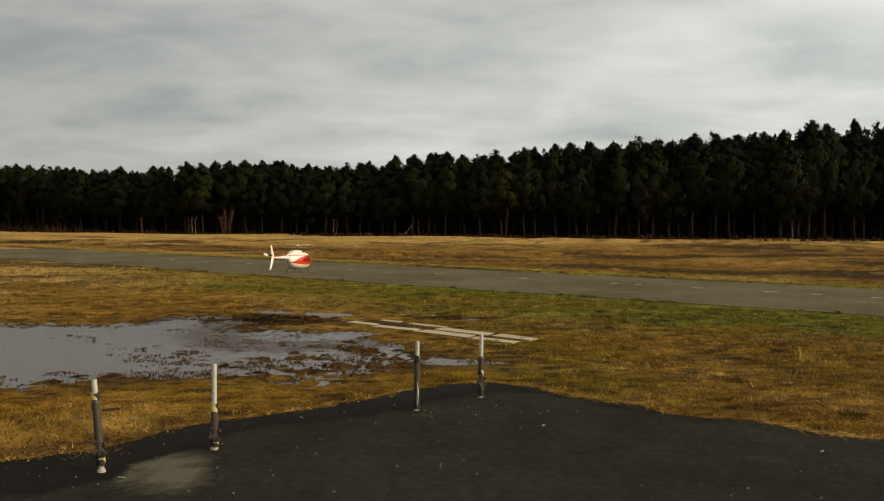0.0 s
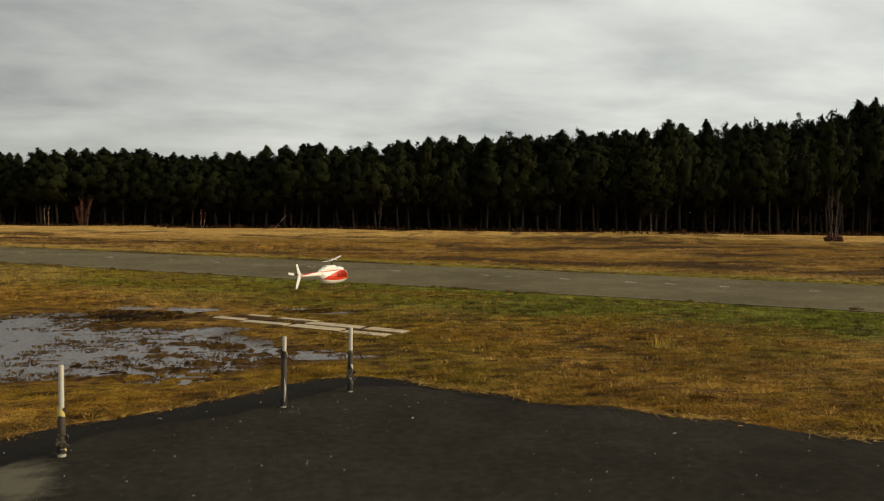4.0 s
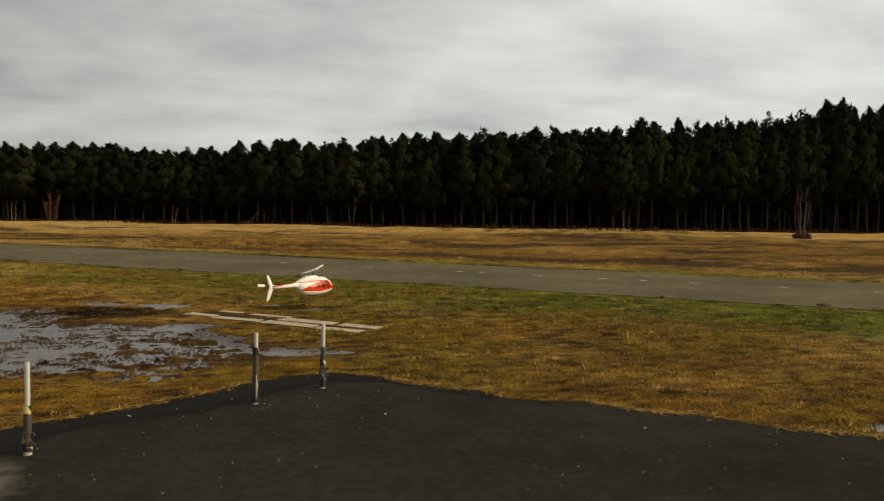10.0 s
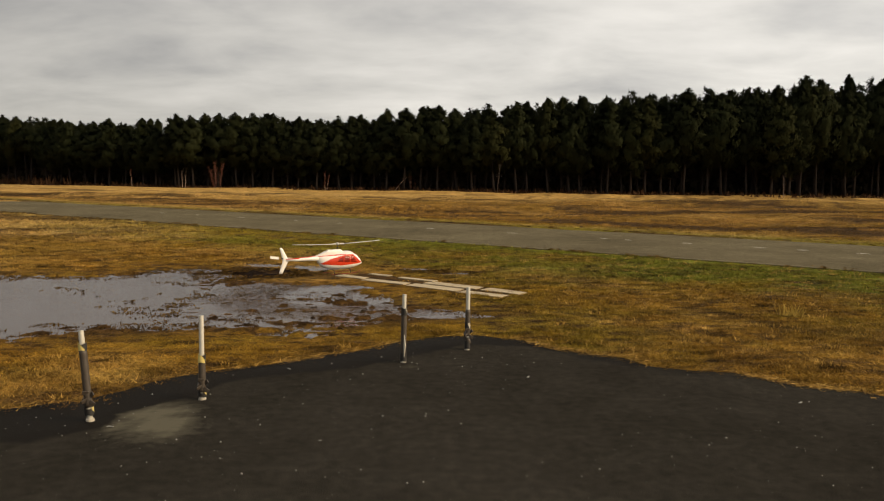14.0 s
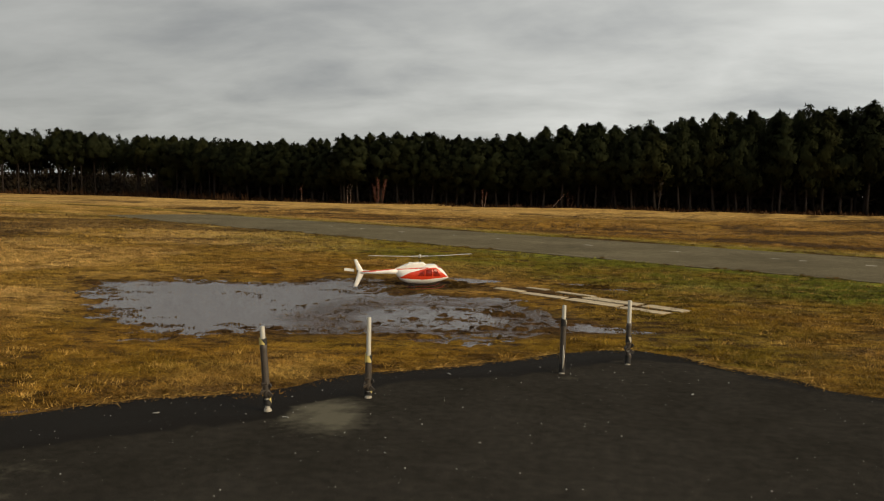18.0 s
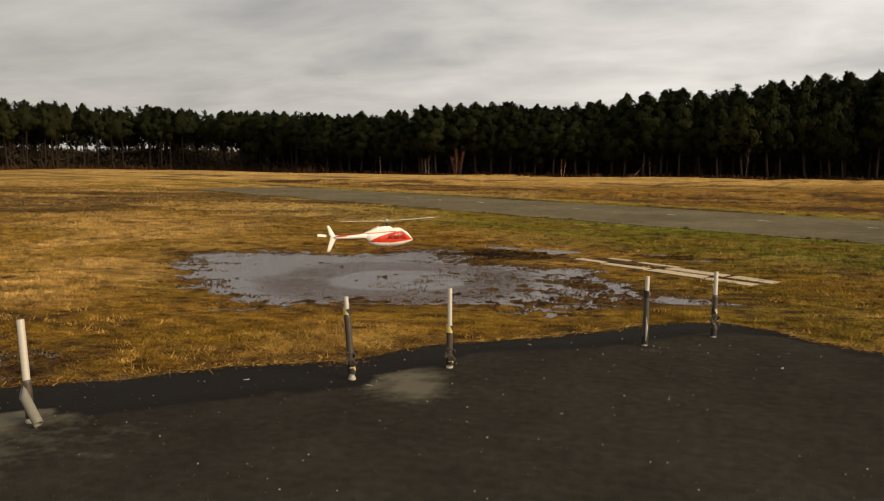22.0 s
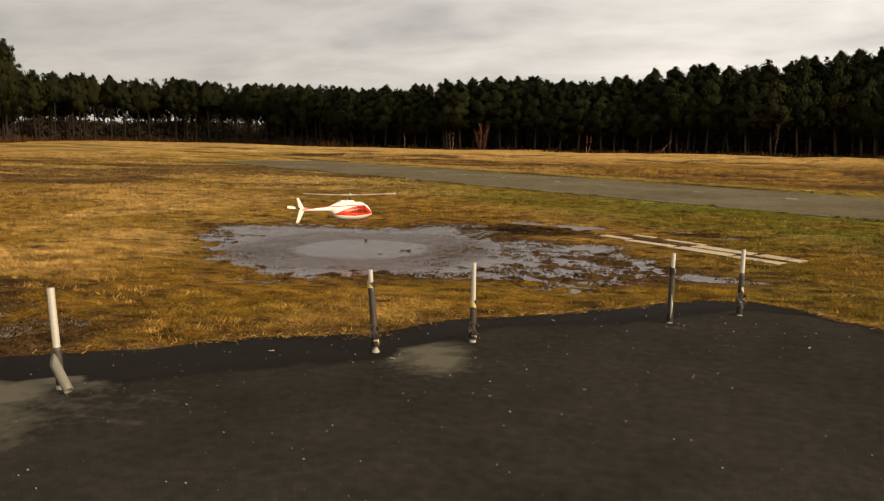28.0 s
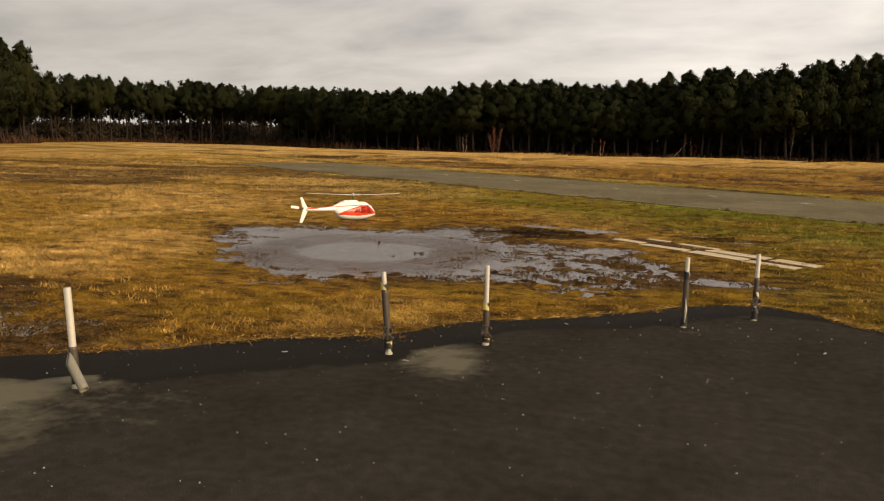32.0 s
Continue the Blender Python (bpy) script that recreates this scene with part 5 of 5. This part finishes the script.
def build_peat_clods():
    """Lumps of black peat and drowned turf on the mud between the puddle's arms."""
    g = np.random.default_rng(63)
    k = 9
    x, y = np.concatenate([g.normal(-3.05, 0.70, 420), g.normal(-1.9, 1.4, 160), g.normal(0.1, 0.5, 110)]), np.concatenate([g.normal(13.55, 0.45, 420), g.normal(10.5, 1.0, 160), g.normal(14.12, 0.12, 110)])
    keep = (height(x, y) < 0.02) & (height(x, y) > WATER - 0.03) & (fbm(x * 2.2, y * 3.5, 117) > 0.42) & (np.abs((x + 1.58) * 0.63 + (y - 13.48) * 0.777 - 0.05) + 9 * (x < -1.7) > 0.6)
    x, y = x[keep], y[keep]
    n = len(x)
    big = np.repeat(g.uniform(0.4, 1.3, n), k)[:, None]
    c = np.repeat(np.stack([x, y, np.maximum(height(x, y), WATER)], -1), k, 0) + np.column_stack([g.normal(0, 0.045, (n * k, 1)), g.normal(0, 0.028, (n * k, 1)), g.uniform(0, 0.018, (n * k, 1))]) * big
    side, way = g.normal(0, 0.022, (n * k, 3)) * (1, 1, 0.3) * big, np.column_stack([g.normal(0, 0.02, (n * k, 2)), g.uniform(0.004, 0.022, n * k)]) * big
    v = np.stack([c - side, c + side, c + way], 1).reshape(-1, 3)
    me = from_arrays("peat_clods", v, np.arange(len(v)).reshape(-1, 3), BLADES)
    give(me, green=np.zeros(len(v)), golden=np.zeros(len(v)), mud=np.repeat(g.uniform(0.6, 0.95, n * k), 3), peat=np.repeat(g.uniform(0.0, 0.5, n * k), 3), tone=np.repeat(g.uniform(0.25, 0.6, n * k), 3))
    tagged(new("peat_clods", me), "black lumps of peat and drowned turf at the puddle", "peat", kind="stuff")


build_peat_clods()


def build_fringe():
    """Dead straw hanging over the apron's edge."""
    g = np.random.default_rng(31)
    pts, pull = [], []
    line = ragged_outline(APRON[1:18], 0.02, 0.16, 3)
    line = [p for p in line if -6.5 < p[0] < 7 and p[1] > 2.5]
    for px, py in line:
        dense_here = float(fbm(np.array(px * 1.7), np.array(py * 1.7), 97))
        for _ in range(int(22 * max(0, dense_here - 0.36) if px < 0.3 else 34 * max(0, dense_here - 0.26))):
            pts.append((px + g.normal(0, 0.05), py + g.normal(0, 0.05)))
    p = np.array(pts)
    n = len(p)
    a = g.uniform(0, 6.28, n)
    long = g.uniform(0.015, 0.075, n) * np.where(g.random(n) < 0.03, 4.0, 1.0)
    way = np.stack([np.cos(a), np.sin(a)], -1)
    side = np.stack([-way[:, 1], way[:, 0]], -1) * g.uniform(0.0015, 0.0035, n)[:, None]
    z0 = g.uniform(0.001, 0.012, n)
    lo = np.column_stack([p - side, z0]); hi = np.column_stack([p + side, z0 + 0.003])
    tip = np.column_stack([p + way * long[:, None], z0 + g.uniform(0, 0.022, n)])
    v = np.stack([lo, hi, tip], 1).reshape(-1, 3)
    me = from_arrays("straw_fringe", v, np.arange(len(v)).reshape(-1, 3), BLADES)
    give(me, green=np.zeros(len(v)), golden=np.full(len(v), 0.6), mud=np.repeat(0.7 * (g.random(n) < 0.45), 3), tone=np.repeat(g.random(n), 3))
    tagged(new("straw_fringe", me), "dead straw lying over the asphalt's edge", "grass", kind="stuff")


build_fringe()


def build_weeds():
    """A pale weed and a dark clump that stand out of the turf beside the apron."""
    g = np.random.default_rng(35)
    for name, label, category, x0, y0, n, wide, tall_m, tint in (("weed", "pale grey-green weed standing in short brown turf", "plant", 4.44, 9.78, 70, 0.07, 0.19, (0.35, 0.75, 0.0, 1.0)),
                                                                 ("turf_clump", "dark brown clump of dead turf beside the apron", "turf", 3.61, 7.02, 160, 0.05, 0.04, (0.0, 0.0, 0.95, 0.35))):
        c = np.column_stack([g.normal(0, wide, n) * (1.0 if tall_m > 0.1 else 1.5), g.normal(0, wide * 0.6, n), np.zeros(n)])
        c[:, 2] = height(np.array(x0), np.array(y0)) - 0.004
        h = tall_m * g.uniform(0.3, 1.0, n)
        a = g.uniform(0, 6.28, n)
        side = np.column_stack([np.cos(a), np.sin(a), 0 * a]) * g.uniform(0.004, 0.011, n)[:, None]
        tip = c + np.column_stack([g.normal(0, 0.4, (n, 2)) * h[:, None], h])
        v = np.stack([c - side, c + side, tip], 1).reshape(-1, 3)
        me = from_arrays(name, v, np.arange(len(v)).reshape(-1, 3), BLADES)
        give(me, green=np.full(len(v), tint[0]), golden=np.full(len(v), tint[1]), mud=np.full(len(v), tint[2]), tone=np.full(len(v), tint[3]))
        ob = new(name, me)
        ob.matrix_basis = pose(x0, y0, 0)
        tagged(ob, label, category, kind="stuff")


build_weeds()


# ---------------------------------------------------------------- model helicopter
def loft(bm, stations, sides=28, power=2.5, colour=None):
    """A closed body through cross-sections (x, low, high, half width); colour(x, y, z) gives each face its material."""
    rings = []
    for x, lo, hi, w in stations:
        zc, hz = (lo + hi) / 2, (hi - lo) / 2
        ring = []
        for s in range(sides):
            a = 2 * math.pi * s / sides
            c, d = math.cos(a), math.sin(a)
            ring.append(bm.verts.new((x, w * math.copysign(abs(c) ** (2 / power), c), zc + hz * math.copysign(abs(d) ** (2 / power), d))))
        rings.append(ring)
    for p, q in zip(rings, rings[1:]):
        for s in range(sides):
            bm.faces.new((p[s], q[s], q[(s + 1) % sides], p[(s + 1) % sides]))
    bm.faces.new(rings[0]); bm.faces.new(rings[-1][::-1])
    bmesh.ops.recalc_face_normals(bm, faces=bm.faces[:])
    if colour:
        for f in bm.faces:
            f.material_index = colour(*f.calc_center_median())
    return bm


BODY = [(-0.385, -0.285, -0.200, 0.030), (-0.345, -0.340, -0.196, 0.062), (-0.31, -0.380, -0.194, 0.085), (-0.25, -0.408, -0.190, 0.108), (-0.176, -0.427, -0.186, 0.130),
        (-0.05, -0.440, -0.178, 0.150), (0.067, -0.444, -0.150, 0.160), (0.15, -0.442, -0.139, 0.158), (0.22, -0.435, -0.143, 0.147), (0.325, -0.412, -0.198, 0.115), (0.39, -0.394, -0.272, 0.080),
        (0.425, -0.380, -0.325, 0.050), (0.452, -0.367, -0.354, 0.014)]


def dense(stations, step=0.012):
    xs = [s[0] for s in stations]
    out = []
    for x in np.arange(xs[0], xs[-1] + 1e-6, step):
        out.append((float(x), *(float(np.interp(x, xs, [s[k] for s in stations])) for k in (1, 2, 3))))
    for _ in range(2):
        mid = [tuple((a[k] + 2 * b[k] + c[k]) / 4 for k in range(4)) for a, b, c in zip(out, out[1:], out[2:])]
        out = [out[0], *mid, out[-1]]
    return out


def body_width(x, z):
    xs = [s[0] for s in BODY]
    lo, hi, w = (float(np.interp(x, xs, [s[k] for s in BODY])) for k in (1, 2, 3))
    q = min(0.999, abs((z - (lo + hi) / 2) / max(1e-4, (hi - lo) / 2)))
    return w * (1 - q ** 2.5) ** (1 / 2.5)


def pane(bm, corners, side, cut=8):
    """A window laid on the body's flank, from four corners (x, z)."""
    grid = []
    for i in range(cut + 1):
        row = []
        for j in range(cut + 1):
            s, t = i / cut, j / cut
            x = (corners[0][0] * (1 - s) + corners[1][0] * s) * (1 - t) + (corners[3][0] * (1 - s) + corners[2][0] * s) * t
            z = (corners[0][1] * (1 - s) + corners[1][1] * s) * (1 - t) + (corners[3][1] * (1 - s) + corners[2][1] * s) * t
            row.append(bm.verts.new((x, side * (body_width(x, z) + 0.004), z)))
        grid.append(row)
    for a, b in zip(grid, grid[1:]):
        for k in range(cut):
            bm.faces.new((a[k], b[k], b[k + 1], a[k + 1]))
    bmesh.ops.solidify(bm, geom=bm.faces[:], thickness=0.002)


def livery(x, y, z):
    """White belly, red flank that rises to the cabin roof, white shoulder and screen pillar, a thin red line under the cowling."""
    if z < np.interp(x, (-0.34, -0.30, 0.04, 0.40), (-0.33, -0.342, -0.370, -0.349)):
        return 0
    if z < np.interp(x, (-0.34, -0.176, 0.097, 0.225, 0.386, 0.42), (-0.325, -0.250, -0.193, -0.188, -0.320, -0.345)):
        return 1
    return 1 if abs(z - np.interp(x, (-0.40, 0.05), (-0.204, -0.190))) < 0.006 and x < 0.10 else 0


def build_helicopter():
    heli = thing("model_helicopter", "white and red model helicopter hovering low over the ground", "helicopter")
    heli.scale = (0.84, 0.84, 0.84)
    bm = loft(bmesh.new(), dense(BODY, 0.006), 96, colour=livery)
    part("fuselage", bm, [WHITE, RED], heli, smooth=True)
    bm = loft(bmesh.new(), dense([(-0.42, -0.222, -0.200, 0.012), (-0.36, -0.222, -0.180, 0.036), (-0.24, -0.215, -0.136, 0.052), (-0.225, -0.215, -0.126, 0.056), (-0.14, -0.21, -0.119, 0.060), (-0.13, -0.21, -0.108, 0.062),
                                  (0.052, -0.21, -0.106, 0.060), (0.068, -0.20, -0.132, 0.052), (0.11, -0.19, -0.142, 0.040), (0.14, -0.19, -0.150, 0.015)], 0.006), 72, 4.5,
              lambda x, y, z: int(z < -0.196))
    part("engine_cowling", bm, [WHITE, RED], heli, "white engine cowling on the roof", smooth=True)
    for x in (-0.16, -0.05):
        bm = bmesh.new()
        box(bm, (0.055, 0.06, 0.018), pose(x, 0, -0.114, 0, -6, 0), 0.006)
        part("air_intake", bm, WHITE, heli)
    bm = bmesh.new()
    tube(bm, [(-0.33, 0, -0.236), (-0.5, 0, -0.236), (-0.7, 0, -0.236), (-0.93, 0, -0.234)], [0.046, 0.036, 0.029, 0.021], 32)
    for f in bm.faces:
        f.material_index = int(f.calc_center_median().z > -0.236 + 0.82 * (0.046 - 0.040 * min(1, (-0.33 - f.calc_center_median().x) / 0.6)))
    part("tail_boom", bm, [WHITE, RED], heli, "white tail boom with a red top stripe", smooth=True)
    bm = bmesh.new()
    for tip_x, tip_z, tip_chord in ((-1.010, -0.030, 0.045), (-1.020, -0.450, 0.060)):
        ring = []
        for k in range(7):
            t = k / 6
            cx, cz, chord, thick = -0.928 + (tip_x + 0.928) * t, -0.236 + (tip_z + 0.236) * t, 0.108 + (tip_chord - 0.108) * t, 0.011 - 0.005 * t
            ring.append([bm.verts.new((cx + chord * px, thick * py, cz)) for px, py in ((0.5, 0), (0.25, 1), (-0.2, 0.8), (-0.5, 0.1), (-0.5, -0.1), (-0.2, -0.8), (0.25, -1))])
        for a, b in zip(ring, ring[1:]):
            for s in range(7):
                bm.faces.new((a[s], a[(s + 1) % 7], b[(s + 1) % 7], b[s]))
        bm.faces.new(ring[-1])
    bmesh.ops.recalc_face_normals(bm, faces=bm.faces[:])
    part("tail_fin", bm, WHITE, heli, "white swept tail fin", smooth=True)
    for side in (1, -1):
        for corners in (((0.05, -0.312), (0.150, -0.315), (0.150, -0.210), (0.060, -0.216)), ((0.175, -0.318), (0.295, -0.330), (0.226, -0.212), (0.175, -0.208)), ((-0.07, -0.302), (0.028, -0.308), (0.036, -0.226), (-0.03, -0.250))):
            bm = bmesh.new()
            pane(bm, corners, side)
            part("window", bm, GLASS, heli, "dark red tinted window", smooth=True)
    # windscreen
    bm = bmesh.new()
    rows = []
    xs = [s[0] for s in BODY]
    for i in range(9):
        x = 0.255 + 0.155 * i / 8
        hi, w = float(np.interp(x, xs, [s[2] for s in BODY])), float(np.interp(x, xs, [s[3] for s in BODY]))
        row = []
        for j in range(11):
            y = w * 0.70 * (j / 5 - 1)
            lo = float(np.interp(x, xs, [s[1] for s in BODY]))
            zc, hz = (lo + hi) / 2, (hi - lo) / 2
            row.append(bm.verts.new((x + 0.003, y, zc + hz * (1 - abs(y / w) ** 2.5) ** 0.4 + 0.004)))
        rows.append(row)
    for a, b in zip(rows, rows[1:]):
        for k in range(10):
            bm.faces.new((a[k], b[k], b[k + 1], a[k + 1]))
    bmesh.ops.solidify(bm, geom=bm.faces[:], thickness=0.002)
    part("windscreen", bm, GLASS, heli, "dark tinted windscreen", smooth=True)
    # landing gear
    for side in (1, -1):
        bm = bmesh.new()
        tube(bm, [(-0.20, side * 0.150, -0.508), (0.20, side * 0.150, -0.508), (0.27, side * 0.150, -0.503), (0.32, side * 0.150, -0.487), (0.345, side * 0.150, -0.465)], [0.0048] * 5, 8)
        part("skid", bm, SKID_RED, heli, "thin dark red landing skid", smooth=True)
    for x in (-0.13, 0.17):
        bm = bmesh.new()
        tube(bm, [(x, s * q, z) for s, q, z in ((-1, 0.150, -0.503), (-1, 0.135, -0.462), (-1, 0.09, -0.435), (1, 0.09, -0.435), (1, 0.135, -0.462), (1, 0.150, -0.503))], [0.0055] * 6, 8)
        part("cross_tube", bm, DARK, heli, "dark bowed cross tube", smooth=True)
    bm = bmesh.new()
    tube(bm, [(0, 0, -0.13), (0, 0, -0.04), (0, 0, -0.016)], [0.008, 0.006, 0.006], 10)
    tube(bm, [(0, 0, -0.085), (0, 0, -0.075)], [0.020, 0.020], 14)
    part("mast", bm, DARK, heli, "dark rotor mast with swashplate", smooth=True)
    # tail rotor
    gear = bmesh.new()
    tube(gear, [(-0.985, -0.012, -0.205), (-0.985, 0.045, -0.205)], [0.012, 0.010], 10)
    part("tail_gearbox", gear, DARK, heli)
    tail = new("tail_rotor")
    tail.parent = heli
    tail.matrix_basis = pose(-0.985, 0.045, -0.205)
    for s in (0, 1):
        bm = bmesh.new()
        box(bm, (0.150, 0.006, 0.044), pose(0, 0, 0, 0, 180 * s, 0) @ pose(0.118, 0, 0, 14, 0, 0), 0.0025)
        part("tail_blade", bm, BLADE_GREY, tail)
    # main rotor
    rotor = new("main_rotor")
    rotor.parent = heli
    for s in (0, 1):
        bm = bmesh.new()
        turn = pose(0, 0, 0, 0, 0, 180 * s)
        prof = ((0.030, 0.0), (0.012, 0.0045), (-0.012, 0.0035), (-0.034, 0.0), (-0.012, -0.002), (0.012, -0.003))
        ring = []
        for k in range(8):
            t = k / 7
            xx = 0.115 + 0.685 * t
            ring.append([bm.verts.new(turn @ Vector((xx, py * (1 if k < 7 else 0.8), pz + 0.024 * t ** 1.3))) for py, pz in prof])
        for a, b in zip(ring, ring[1:]):
            for q in range(6):
                bm.faces.new((a[q], a[(q + 1) % 6], b[(q + 1) % 6], b[q]))
        bm.faces.new(ring[0]); bm.faces.new(ring[-1])
        bmesh.ops.recalc_face_normals(bm, faces=bm.faces[:])
        part("rotor_blade", bm, BLADE_GREY, rotor, "pale tapered rotor blade", smooth=True)
        bm = bmesh.new()
        box(bm, (0.10, 0.030, 0.020), turn @ pose(0.075, 0, 0), 0.005)
        part("blade_grip", bm, ALLOY, rotor, "pale alloy blade grip")
    bm = bmesh.new()
    tube(bm, [(0, 0, -0.018), (0, 0, 0.014), (0, 0, 0.03)], [0.024, 0.024, 0.010], 14)
    tube(bm, [(0, -0.10, 0.004), (0, 0.10, 0.004)], [0.004, 0.004], 8)
    part("rotor_head", bm, ALLOY, rotor, "pale alloy rotor head", smooth=True)
    return heli, rotor, tail


HELI, ROTOR, TAIL_ROTOR = build_helicopter()


def build_ripples():
    """Waves that the rotor's downwash drives outward over the water, round a calmer middle."""
    wash = thing("downwash_ripples", "ring of wind ripples on the puddle beneath the rotor", "ripples")
    def ring(name, r_in, r_out, n, mats):
        aa = np.linspace(0, 2 * math.pi, 120, endpoint=False)
        r0, a0 = np.meshgrid(np.linspace(r_in, r_out, n), aa, indexing="ij")
        edge = 1 + 0.22 * (fbm(3 * np.cos(a0) + 9, 3 * np.sin(a0) + 9, 3) - 0.5) * np.clip(r0, 0, 1)
        x, y = r0 * np.cos(a0) * edge, r0 * np.sin(a0) * edge
        rough = ramp01(r0, 0.9, 1.25) * (1 - ramp01(r0, 1.30, 2.12))
        z = 0.0034 * rough * (np.sin(r0 * 42 + 3.0 * fbm(x * 2, y * 2, 8)) + 2.0 * (fbm(x * 8, y * 8, 6, 2) - 0.5)) - 0.009 * ramp01(r0, 2.05, 2.2)
        i, j = np.meshgrid(np.arange(n - 1), np.arange(120), indexing="ij")
        f = np.stack([i * 120 + j, (i + 1) * 120 + j, (i + 1) * 120 + (j + 1) % 120, i * 120 + (j + 1) % 120], -1).reshape(-1, 4)
        me = from_arrays(name, np.stack([x, y, z], -1).reshape(-1, 3), f, mats, True)
        ruffle = (0.084 + 0.75 * rough).ravel()
        give(me, ruffle=ruffle)
        new(name, me).parent = wash
    ring("ripple_ring", 1.0, 2.2, 90, RUFFLED_WATER)
    ring("calm_middle", 0.01, 1.0, 40, RUFFLED_WATER)
    return wash


RIPPLES = build_ripples()

# seconds, rotor head's place, heading, nose up
FLIGHT = [
    (0, -2.318, 12.155, 1.329, 74.7, -2.3), (0.5, -1.958, 12.193, 1.319, 67.1, -2.9), (1, -1.621, 12.217, 1.339, 59.2, -3.0),
    (1.5, -1.285, 12.224, 1.337, 54.8, -2.7), (2, -0.932, 12.209, 1.295, 53.3, -2.1), (2.5, -0.594, 12.196, 1.201, 52.9, -1.5),
    (3, -0.289, 12.161, 1.111, 53.3, -0.9), (3.5, -0.017, 12.122, 1.051, 53.9, 0.1), (4, 0.194, 12.072, 1.020, 54.1, 0.8),
    (4.5, 0.327, 12.009, 1.025, 53.5, 0.8), (6.5, 0.552, 11.840, 1.128, 47.4, -1.3), (7, 0.600, 11.785, 1.115, 47.0, -1.0),
    (7.5, 0.670, 11.750, 1.080, 46.4, -0.3), (8, 0.728, 11.699, 1.035, 45.9, 0.4), (8.5, 0.752, 11.687, 1.002, 45.0, 0.6),
    (9, 0.682, 11.666, 0.984, 44.0, 0.7), (9.5, 0.531, 11.648, 0.928, 43.4, 1.2), (10, 0.309, 11.627, 0.841, 42.9, 1.4),
    (10.5, 0.019, 11.594, 0.804, 42.0, 1.0), (11, -0.277, 11.559, 0.799, 40.8, 0.9), (11.5, -0.528, 11.558, 0.796, 39.1, 1.0),
    (12, -0.757, 11.509, 0.808, 36.6, 0.3), (12.5, -0.965, 11.450, 0.821, 34.4, -0.4), (13, -1.127, 11.397, 0.809, 33.1, -0.4),
    (13.5, -1.264, 11.294, 0.766, 32.9, 0.2), (14, -1.411, 11.185, 0.728, 33.5, 1.0), (14.5, -1.605, 11.074, 0.730, 33.7, 1.4),
    (15, -1.824, 10.936, 0.764, 33.1, 1.1), (15.5, -2.014, 10.763, 0.782, 33.3, 0.5), (17.5, -2.281, 10.080, 0.814, 28.5, 1.8),
    (18, -2.270, 10.002, 0.785, 25.9, 1.9), (18.5, -2.299, 10.042, 0.766, 28.2, 2.8), (19, -2.391, 10.065, 0.772, 31.6, 3.8),
    (19.5, -2.585, 10.034, 0.790, 33.3, 3.6), (20, -2.847, 9.996, 0.798, 36.0, 3.3), (20.5, -3.148, 10.039, 0.801, 39.0, 3.0),
    (21, -3.439, 10.094, 0.800, 40.7, 2.4), (21.5, -3.695, 10.127, 0.810, 41.7, 2.0), (22, -3.918, 10.207, 0.812, 42.3, 2.2),
    (22.5, -4.130, 10.269, 0.815, 43.8, 2.8), (23, -4.365, 10.312, 0.825, 45.7, 2.9), (23.5, -4.543, 10.289, 0.851, 47.8, 2.4),
    (24, -4.716, 10.262, 0.876, 50.4, 2.1), (24.5, -4.843, 10.259, 0.876, 52.2, 1.9), (25, -4.920, 10.262, 0.868, 53.7, 2.0),
    (25.5, -4.952, 10.278, 0.861, 56.2, 2.3), (27.5, -4.946, 10.353, 0.773, 55.2, 0.4), (28, -4.928, 10.379, 0.763, 57.5, 0.0),
    (28.5, -4.893, 10.383, 0.754, 59.1, 0.4), (29, -4.878, 10.388, 0.759, 60.4, 0.8), (29.5, -4.915, 10.354, 0.787, 60.6, 0.8),
    (30, -4.979, 10.313, 0.799, 60.0, 0.7), (30.5, -5.010, 10.281, 0.795, 60.2, 0.6), (31, -5.024, 10.267, 0.795, 61.4, 0.8),
    (31.5, -5.018, 10.252, 0.798, 61.3, 0.7), (32, -5.024, 10.240, 0.801, 59.5, -0.0),
]
# the rotor's angle on the mast at whole seconds, as the eye catches it
BLADE = [11, 35, 33, 138, 24, 156, 159, 142, 20, 153, 33, 144, 2, 165, 179, 159, 9, 12, 167, 22, 163, 56, 164, 172, 34, 155, 180, 0, 153, 15, 11, 62, 150]


def motions():
    walk(HELI, [(t, pose(x, y, z, 0, 0, a) @ pose(0, 0, 0, 0, -b, 0)) for t, x, y, z, a, b in FLIGHT])
    walk(RIPPLES, [(t, pose(x + 0.17, y + 0.08, WATER + 0.005)) for t, x, y, z, a, b in FLIGHT])
    spin, total = [], 0.0
    for k in range(33):
        now = BLADE[k]
        if k:
            total += 720 + (now - BLADE[k - 1] + 90) % 180 - 90
        spin.append(total + BLADE[0])
    rows = []
    for s in range(321):
        a = float(np.interp(s / 10, range(33), spin))
        rows.append((s / 10, pose(0, 0, -0.016, 0, 0, a)))
    walk(ROTOR, rows)
    walk(TAIL_ROTOR, [(s / 10, pose(-0.985, 0.045, -0.205, 0, 8 - 72 * s, 0)) for s in range(321)])


motions()
